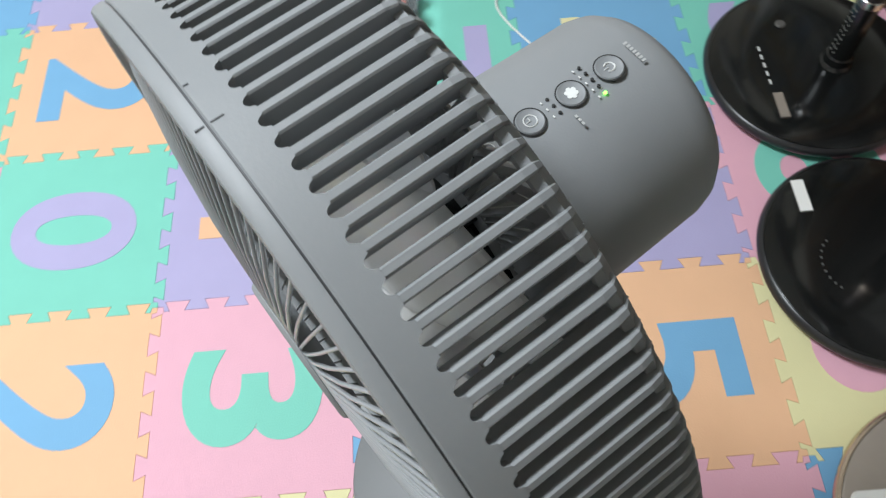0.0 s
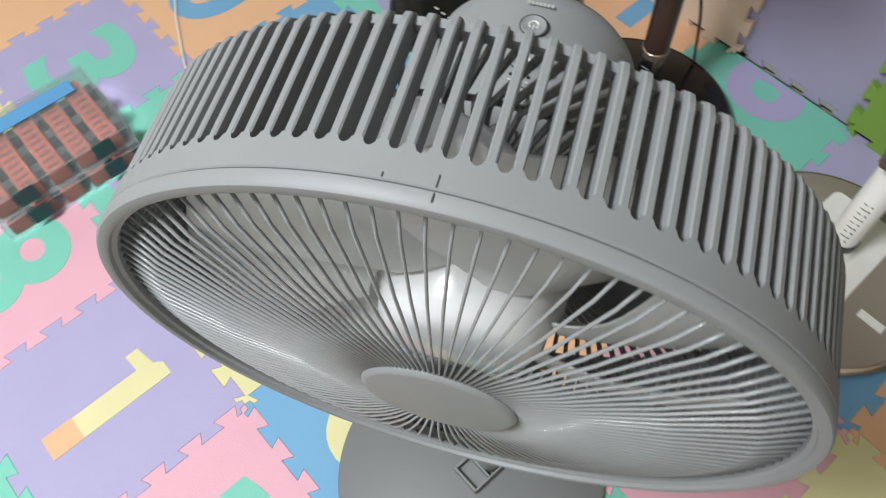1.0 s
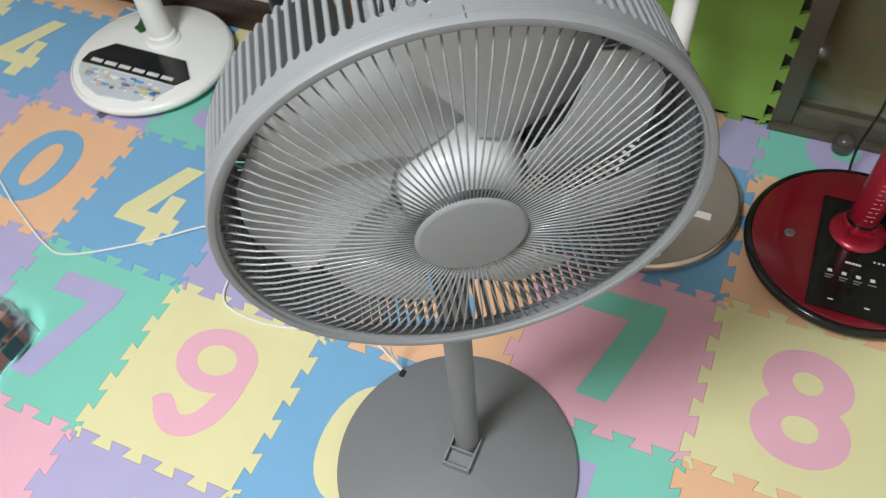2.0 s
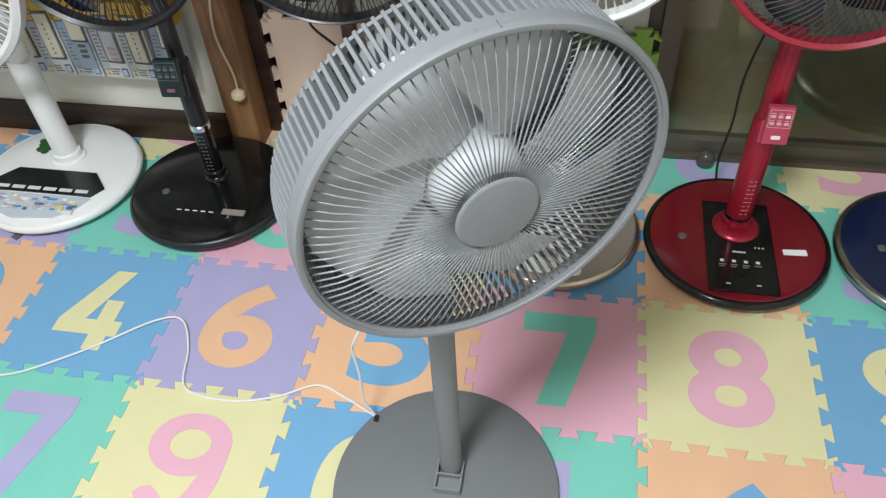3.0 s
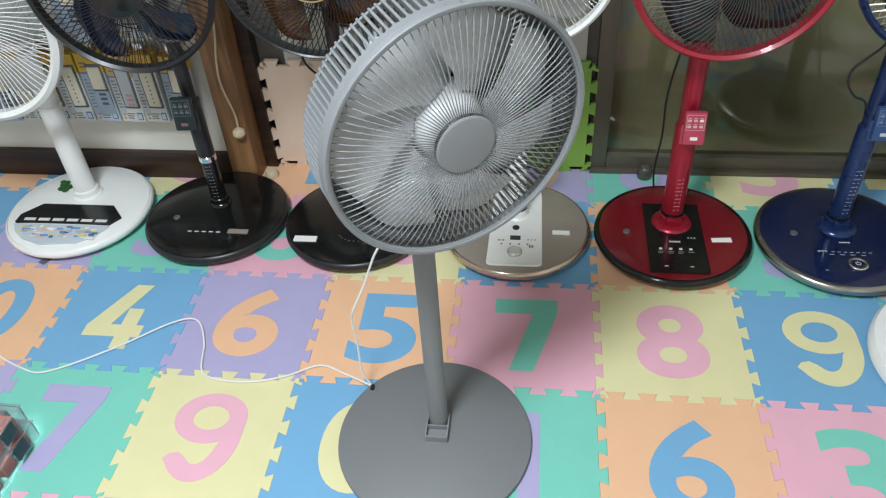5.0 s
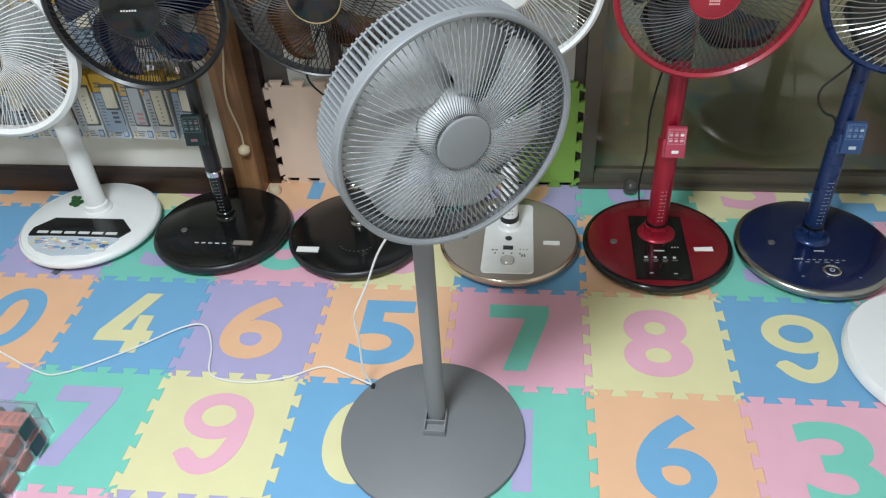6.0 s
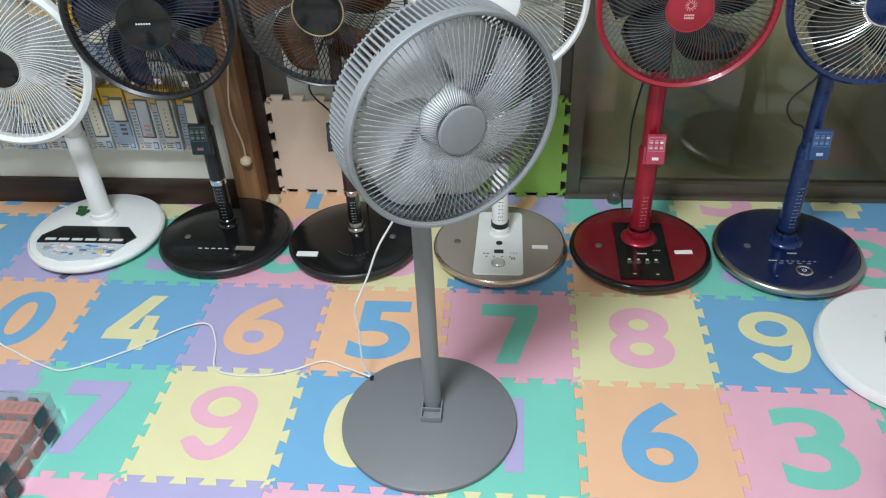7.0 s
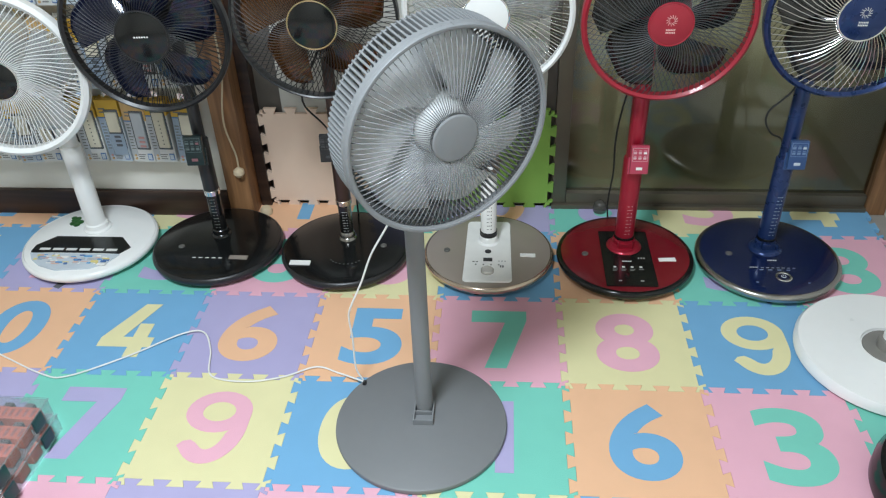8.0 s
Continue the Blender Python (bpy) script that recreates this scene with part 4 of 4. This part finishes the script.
o = part("knob", lathe([(0.017, 0), (0.017, 0.006), (0.014, 0.009), (0, 0.009)], 32), mat("pearl_knob", (0.50, 0.48, 0.44), rough=0.25, metal=0.4), f, "pearl grey dial knob")
o.location = (0.0, -0.105, ZP + 0.001)
plate(f, 0.085, -0.035, 0.125, -0.022, ZP, M_STICKER, "sticker", "blank white paper sticker")
o = part("dial", lathe([(0.0085, -0.002), (0.0085, 0.0025), (0.0075, 0.0035), (0.0055, 0.0036), (0.0050, 0.0029), (0, 0.0029)], 24), M_DIAL, f)
o.location = (-0.11, -0.01, ZP - 0.001)
level_marks(f, 0.035, 0.09, 0.18, 9, 0.0214, M_DARKGREY)
part("pole_ring", lathe([(0.0212, 0.062), (0.0235, 0.063), (0.0235, 0.076), (0.0212, 0.077)], 32), M_BLACK, f).location.y = 0.035
remote(0.722, 0.768, 0.310, mat("brown_remote", (0.09, 0.065, 0.05), rough=0.35), M_CHAMP, 0, "brown remote control clipped to white fan pole", M_STICKER)
# red fan
f = display_fan(1.080, 0.764, "glossy red pedestal fan with black control strip", M_RED, M_BLACKGLOSS, 0.178, M_REDPOLE, M_REDPOLE, 0.022,
                (1.100, 0.685, 0.680), 0.184, M_REDHUB, M_DARKGREY, M_REDHUB, M_REDHUB, M_SMOKE, 84, 0.45, az=-90, el=-2, ring_w=0.012, hub_r=0.047, n_blade=5, cap=badge_logo(mat("pink_print", (0.75, 0.45, 0.42), rough=0.5), True, 2, 0.020), edge=0.010, bracket=True)
plate(f, -0.062, -0.150, 0.066, 0.090, ZP, M_BLACKGLOSS, "control_panel", "black control strip", 0.004)
marks(f, -0.037, -0.076, ZP + 0.0014, 4, 0.022, 0.007, 0.006)
marks(f, -0.040, -0.084, ZP + 0.0014, 4, 0.022, 0.013, 0.0025, M_DIM)
marks(f, -0.040, -0.089, ZP + 0.0014, 3, 0.022, 0.010, 0.0020, M_DIM)
marks(f, -0.030, -0.132, ZP + 0.0014, 2, 0.055, 0.008, 0.0022)
marks(f, -0.012, -0.050, ZP + 0.0014, 5, 0.005, 0.004, 0.004)
marks(f, 0.03, -0.035, ZP + 0.0014, 3, 0.007, 0.003, 0.003)
o = part("knob", lathe([(0.012, 0), (0.012, 0.002), (0.010, 0.003), (0, 0.003)], 32), M_BLACKGLOSS, f)
o.location = (0.0, -0.112, ZP + 0.001)
plate(f, 0.080, -0.050, 0.124, -0.036, ZP - 0.001, M_STICKER, "sticker", "blank white paper sticker").rotation_euler.z = 0.08
o = part("dial", lathe([(0.0085, -0.002), (0.0085, 0.0025), (0.0075, 0.0035), (0.0055, 0.0036), (0.0050, 0.0029), (0, 0.0029)], 24), M_DIAL, f)
o.location = (-0.105, -0.015, ZP - 0.001)
level_marks(f, 0.035, 0.085, 0.17, 9, 0.0247, mat("rose_print", (0.6, 0.25, 0.27), rough=0.5))
remote(1.086, 0.758, 0.318, mat("red_remote", (0.42, 0.05, 0.09), rough=0.35), mat("pink_keys", (0.62, 0.40, 0.42), rough=0.5), 0, "red remote control with pale keys clipped to red fan pole", M_STICKER)
# blue fan
f = display_fan(1.449, 0.766, "glossy dark blue pedestal fan with chrome base rim", M_BLUE, mat("dull_chrome", (0.42, 0.41, 0.39), rough=0.25, metal=1.0), 0.182, M_BLUEPOLE, M_BLUEPOLE, 0.020,
                (1.486, 0.685, 0.694), 0.190, M_BLUEPOLE, M_CHROME, M_BLUEPOLE, M_CHROME, M_SMOKE, 72, 0.4, az=-92, el=-2, ring_w=0.013, hub_r=0.052, n_blade=5, cap=badge_logo(M_PRINT, True, 2, 0.020), edge=0.011, bracket=True)
marks(f, -0.062, -0.068, ZP + 0.001, 3, 0.007, 0.0055, 0.0042, M_SOFTPRINT)
marks(f, -0.034, -0.068, ZP + 0.001, 7, 0.013, 0.007, 0.0016, M_SOFTPRINT)
marks(f, -0.040, -0.077, ZP + 0.001, 4, 0.022, 0.010, 0.0018, M_PALEBLUE)
marks(f, -0.010, -0.036, ZP + 0.001, 5, 0.0048, 0.0038, 0.003)
marks(f, -0.060, -0.128, ZP + 0.0002, 2, 0.125, 0.006, 0.002, M_PALEBLUE)
o = part("knob", lathe([(0.0205, 0), (0.0205, 0.002), (0.0185, 0.0038), (0.0150, 0.0036), (0.0140, 0.0018)], 40), M_CHROME, f, "chrome ring of the power button")
o.location = (0.012, -0.105, ZP)
k = part("button_face", lathe([(0.0139, 0.0), (0.0139, 0.0022), (0.0125, 0.0030), (0, 0.0032)], 32), M_BLUE, o)
bm = bmesh.new()
tube(bm, [(0.0052 * math.sin(radians(40 + 28 * q)), 0.0052 * math.cos(radians(40 + 28 * q)), 0.0034) for q in range(11)], 0.0008, 4)
tube(bm, [(0, 0.0012, 0.0034), (0, 0.0066, 0.0034)], 0.0007, 4)
part("button_icon", bm, M_PRINT, o)
o = part("dial", lathe([(0.0085, -0.002), (0.0085, 0.0025), (0.0075, 0.0035), (0.0055, 0.0036), (0.0050, 0.0029), (0, 0.0029)], 24), M_DIAL, f)
o.location = (-0.10, -0.005, ZP - 0.001)
level_marks(f, 0.035, 0.085, 0.20, 12, 0.0225, M_PALEBLUE)
remote(1.458, 0.762, 0.332, mat("blue_remote", (0.035, 0.075, 0.19), rough=0.3), mat("blue_keys", (0.16, 0.24, 0.38), rough=0.5), 0, "blue remote control clipped to blue fan pole", M_PALECARD)

t = thing("tape_scrap", pose(-0.418, 0.622, 0, 0, 0, -25), "small strip of dark grey tape on the mat", "tape")
part("strip", box(-0.010, -0.017, 0.0005, 0.010, 0.017, 0.0016, 0.0004), mat("grey_tape", (0.10, 0.105, 0.12), rough=0.5), t)

# fan cords behind the bases
for pts, m2, lab in (([(1.09, 0.83, 0.60), (1.062, 0.88, 0.45), (1.050, 0.92, 0.30), (1.056, 0.94, 0.18), (1.050, 0.945, 0.08), (1.055, 0.93, 0.02), (1.06, 0.925, 0.004)], M_BLKCABLE, "thin black cord hanging behind red fan"),
                     ([(1.47, 0.83, 0.62), (1.455, 0.86, 0.47), (1.43, 0.86, 0.43), (1.404, 0.86, 0.40), (1.402, 0.86, 0.368), (1.423, 0.86, 0.337), (1.452, 0.86, 0.317), (1.475, 0.88, 0.22), (1.482, 0.90, 0.143), (1.485, 0.925, 0.03), (1.487, 0.935, 0.004)], M_BLKCABLE, "looped black cord behind blue fan"),
                     ([(-0.40, 0.85, 0.35), (-0.44, 0.90, 0.22), (-0.47, 0.93, 0.10), (-0.50, 0.94, 0.004), (-0.60, 0.945, 0.004)], M_CABLE, "white cord behind white fan"),
                     ([(0.011, 0.956, 0.62), (0.011, 0.955, 0.468), (-0.008, 0.955, 0.36), (-0.012, 0.955, 0.295), (0.003, 0.955, 0.215), (0.004, 0.954, 0.175)], M_IVORY, "ivory cord running down wooden post"),
                     ([(0.34, 0.83, 0.62), (0.30, 0.78, 0.55), (0.26, 0.80, 0.45), (0.30, 0.84, 0.36), (0.35, 0.86, 0.25), (0.34, 0.93, 0.06), (0.34, 0.94, 0.004)], M_BLKCABLE, "thin black cord hanging behind brown fan")):
    bm = bmesh.new()
    tube(bm, smooth_path(pts, 6), 0.0026, 6)
    t = thing("electric_cable", pose(0, 0, 0), lab, "cable")
    part("cord_run", bm, m2, t)
t = thing("cord_plug", pose(0.003, 0.952, 0.160), "ivory cord plug hanging on wooden post", "plug")
part("plug_body", lathe([(0, -0.014), (0.010, -0.013), (0.016, -0.004), (0.015, 0.006), (0.006, 0.014), (0, 0.015)], 20), M_IVORY, t)
t = thing("wall_outlet_cap", pose(0.05, 0.985, 0.0), "small ivory round cap on the mat", "cap")
part("cap_body", lathe([(0, 0.001), (0.018, 0.001), (0.018, 0.014), (0.012, 0.022), (0, 0.023)], 24), M_IVORY, t)

t = thing("door_stopper", pose(1.041, 1.022, -0.012), "small round translucent rubber stopper beside the glass door", "door stopper")
part("stopper_body", lathe([(0, 0.0), (0.015, 0.0), (0.019, 0.008), (0.0205, 0.024), (0.017, 0.038), (0.009, 0.046), (0, 0.048)], 28), mat("translucent_rubber", (0.16, 0.15, 0.13), rough=0.25, trans=0.6), t)
part("stopper_foot", lathe([(0.0195, 0.0), (0.022, 0.0), (0.022, 0.004), (0.0195, 0.005)], 28), M_DARKGREY, t)

# white base without a head, and a black one
b = thing("headless_fan", pose(1.627, 0.416, 0), "plain white round fan base with a grey central socket", "fan")
part("base_disc", lathe([(0, 0.002), (0.192, 0.002), (0.199, 0.008), (0.199, 0.022), (0.192, 0.032), (0.10, 0.036), (0.062, 0.036), (0.060, 0.030), (0, 0.030)], 96), M_WHITEPL, b)
part("socket", lathe([(0, 0.0305), (0.058, 0.0305), (0.056, 0.034), (0.030, 0.035), (0.028, 0.06), (0, 0.06)], 48), mat("socket_grey", (0.22, 0.21, 0.19), rough=0.4), b, "grey socket")
part("pole", lathe([(0.022, 0.06), (0.022, 0.42), (0, 0.42)], 32), M_WHITEPL, b)
b = thing("headless_fan", pose(1.630, 0.022, 0), "glossy black round fan base", "fan")
part("base_disc", lathe([(0, 0.002), (0.165, 0.002), (0.175, 0.010), (0.175, 0.035), (0.165, 0.055), (0.10, 0.066), (0, 0.07)], 96), M_BLACKGLOSS, b)


# ---------------------------------------------------------------- clear cases with coral cards
def parts_case(m, label, seed, strip):
    rnd = random.Random(seed)
    c = thing("storage_case", m, label, "storage case", "stacked clear storage cases")
    w, d, h = 0.25, 0.17, 0.045
    bm = box(-w / 2, -d / 2, 0.0, w / 2, d / 2, 0.003, 0.001)
    for x0, y0, x1, y1 in ((-w / 2, -d / 2, w / 2, -d / 2 + 0.0025), (-w / 2, d / 2 - 0.0025, w / 2, d / 2), (-w / 2, -d / 2 + 0.0026, -w / 2 + 0.0025, d / 2 - 0.0026), (w / 2 - 0.0025, -d / 2 + 0.0026, w / 2, d / 2 - 0.0026)):
        add_box(bm, x0, y0, 0.0032, x1, y1, h - 0.003)
    part("tray", bm, M_CLEAR, c, "clear plastic tray").visible_shadow = False
    part("lid", box(-w / 2 - 0.002, -d / 2 - 0.002, h - 0.0028, w / 2 + 0.002, d / 2 + 0.002, h, 0.001), M_CLEAR, c, "clear plastic lid").visible_shadow = False
    for x0 in (-0.08, 0.055):
        part("latch", box(x0, -d / 2 - 0.007, h * 0.35, x0 + 0.034, -d / 2 - 0.0025, h + 0.002, 0.002), M_LATCH, c, "dark green latch")
    bars = mat("coral_print", (0.16, 0.05, 0.05), rough=0.6)
    for i in range(5):
        x0 = -w / 2 + 0.008 + i * 0.048
        y1 = d / 2 - 0.008 - rnd.random() * 0.02
        z1 = h - 0.009 - 0.005 * rnd.random()
        k = part("card_strip", box(x0, -d / 2 + 0.008, 0.0035, x0 + 0.032, y1, z1, 0.002), M_CORAL, c, "long coral card strip with printed bars")
        bm = bmesh.new()
        y = -d / 2 + 0.014
        while y < y1 - 0.012:
            add_box(bm, x0 + 0.006, y, z1 - 0.0002, x0 + 0.026, y + 0.006, z1 + 0.0005)
            y += 0.015
        part("print_bar", bm, bars, k)
        for q in range(3):
            y = -d / 2 + 0.03 + q * 0.045
            part("divider", box(x0 + 0.034, y, 0.0035, x0 + 0.046, y + 0.018, z1 - 0.004, 0.001), M_DARKGREY, c)
    if strip:
        part("label_strip", box(-w / 2 + 0.01, d / 2 - 0.045, h + 0.0005, w / 2 - 0.03, d / 2 - 0.015, h + 0.0012), M_LABELBLUE, c, "blue label strip")
    else:
        part("label_strip", box(-0.06, -0.06, h + 0.0005, 0.035, -0.02, h + 0.0012), M_STICKER, c, "white paper labels")
        for k in range(8):
            o = part("dot_sticker", lathe([(0, 0.0012), (0.007, 0.0010), (0.007, 0.0002)], 14), M_YELLOWCARD, c, "round yellow sticker")
            o.location = (-0.11 + 0.03 * k, 0.02 + 0.05 * math.sin(2.3 * k), h + 0.0002)
    return c


parts_case(pose(-0.262, 0.005, 0.001, 0, 0, 88), "clear plastic storage case filled with coral card packs", 2, True)
parts_case(pose(-0.265, 0.004, 0.0475, 0, 0, 89), "clear plastic storage case filled with coral card packs", 3, True)
parts_case(pose(-0.315, -0.285, 0.001, 0, 0, 92), "clear plastic storage case with white labels and yellow dots", 5, False)
parts_case(pose(-0.317, -0.284, 0.0475, 0, 0, 93), "clear plastic storage case with white labels and yellow dots", 6, False)


# ---------------------------------------------------------------- hanging packages
def package(x, z, seed, style):
    rnd = random.Random(seed)
    p = thing("hanging_package", pose(x + rnd.uniform(-0.002, 0.002), 0.940, z + rnd.uniform(-0.004, 0.004), rnd.uniform(-2, 1), rnd.uniform(-1.5, 1.5), rnd.uniform(-5, 7)), "", "package", "packaged goods hanging on wall hooks")
    p["label"] = {0: "pale carton with yellow header and window, hanging on a hook", 1: "pale blue and yellow carton with picture panel, hanging on a hook", 2: "white carton with tan header and rose print, hanging on a hook"}[style]
    w, h, d = 0.062, 0.182 + rnd.uniform(-0.004, 0.003), 0.034
    front = -d / 2
    xs = -w / 2 + w * 0.30
    body = (M_PACKWHITE, M_PALECARD, M_PACKWHITE)[style]
    part("carton", box(-w / 2, front, 0, w / 2, d / 2, h, 0.002), body, p)
    top = h * rnd.choice((0.70, 0.74, 0.78))
    part("header", box(-w / 2 - 0.0008, front - 0.0012, top, w / 2 + 0.0008, d / 2 + 0.0008, h + 0.0008), M_YELLOWCARD if style != 2 else M_TANCARD, p, "yellow header panel" if style != 2 else "tan header panel")
    part("side_strip", box(-w / 2 - 0.0006, front - 0.0008, h * 0.10, xs - 0.002, front + 0.002, top - 0.004), (M_GREYCARD, M_PALEBLUE, M_GREYCARD)[style], p, "pale grey printed strip")
    part("header_edge", box(-w / 2 - 0.0007, front - 0.0010, top - 0.004, xs, front + 0.002, top - 0.0002), M_BLUECARD, p)
    win = part("window", box(xs, front - 0.0022, h * 0.22, w * 0.44, front + 0.001, h * 0.86, 0.003), M_WINDOWTINT, p, "dark framed display window")
    if style == 1:
        part("product", box(xs + 0.003, front - 0.005, h * 0.50, w * 0.38, front - 0.0024, h * 0.82, 0.003), M_CREAM, p, "pale product behind the window")
        part("picture_panel", box(xs + 0.001, front - 0.0045, h * 0.12, w * 0.44, front - 0.0024, h * 0.47, 0.001), M_PALEBLUE, p, "pale blue picture panel")
    else:
        part("product", box(xs + 0.004, front - 0.005, h * 0.255, w * 0.37, front - 0.0024, h * 0.83, 0.003), (M_CREAM, M_PALECARD, M_GREYCARD)[style], p, "pale product behind the window")
    bm = bmesh.new()
    if style == 0:
        for k in range(7):
            add_box(bm, w * 0.10, front - 0.0062, h * 0.31 + k * 0.0115, w * 0.14, front - 0.0050, h * 0.31 + k * 0.0115 + 0.003)
    else:
        for k in range(3):
            add_box(bm, w * 0.02, front - 0.0062, h * 0.27 + k * 0.013, w * 0.28, front - 0.0044, h * 0.27 + k * 0.013 + 0.006)
    part("product_mark", bm, (M_DARKGREY, M_WINDOWTINT, M_ROSEPRINT)[style], p)
    patch = part("label_patch", box(w * 0.20, front - 0.0014, h * 0.035, w * 0.42, front + 0.001, h * 0.145), M_BLUECARD, p, "blue bordered patch")
    part("patch_face", box(w * 0.23, front - 0.0020, h * 0.05, w * 0.39, front - 0.0005, h * 0.13), M_PALECARD, patch)
    for k in range(2):
        o = part("seal", lathe([(0, 0.001), (0.0035, 0.0008), (0.0035, -0.001)], 12), (M_TANCARD, M_ROSEPRINT)[k if style == 1 else 0], p)
        o.matrix_local = pose(-w * 0.36, front - 0.0008, h * (0.055 + 0.055 * k), 90, 0, 0)
    for k in range(9):
        z0 = h * (0.22 + 0.05 * k)
        if z0 < top - 0.014:
            part("print_bar", box(-w * 0.45, front - 0.0016, z0, -w * (0.45 - 0.12 - 0.08 * rnd.random()), front + 0.001, z0 + 0.003), M_DIM, p)
    for k in range(3):
        part("print_bar", box(-w * 0.22, front - 0.0012, h * (0.05 + 0.035 * k), w * rnd.uniform(0.0, 0.12), front + 0.001, h * (0.05 + 0.035 * k) + 0.002), M_DIM, p)
    for k in range(2):
        part("print_bar", box(-w * 0.40, front - 0.0019, top + 0.012 + 0.010 * k, -w * rnd.uniform(0.05, 0.2), front, top + 0.016 + 0.010 * k), M_DIM, p)
    bm = bmesh.new()
    tube(bm, [(0, 0.045, h + 0.012), (0, -0.02, h + 0.012), (0, -0.028, h + 0.018)], 0.0016, 6)
    add_box(bm, -0.012, -0.002, h + 0.0005, 0.012, 0.0, h + 0.022)
    part("hook", bm, M_CHROME, p, "thin metal hook")


k = 0
for row, z in enumerate((0.206, 0.428, 0.650)):
    for i in range(13):
        x = -0.915 + i * 0.0665
        package(x, z, 10 + k, (0, 2, 0, 0, 2, 1, 0, 0, 0, 1, 2, 0, 1)[(i + row * 3) % 13] if row < 2 else (1, 1, 0)[i % 3])
        k += 1
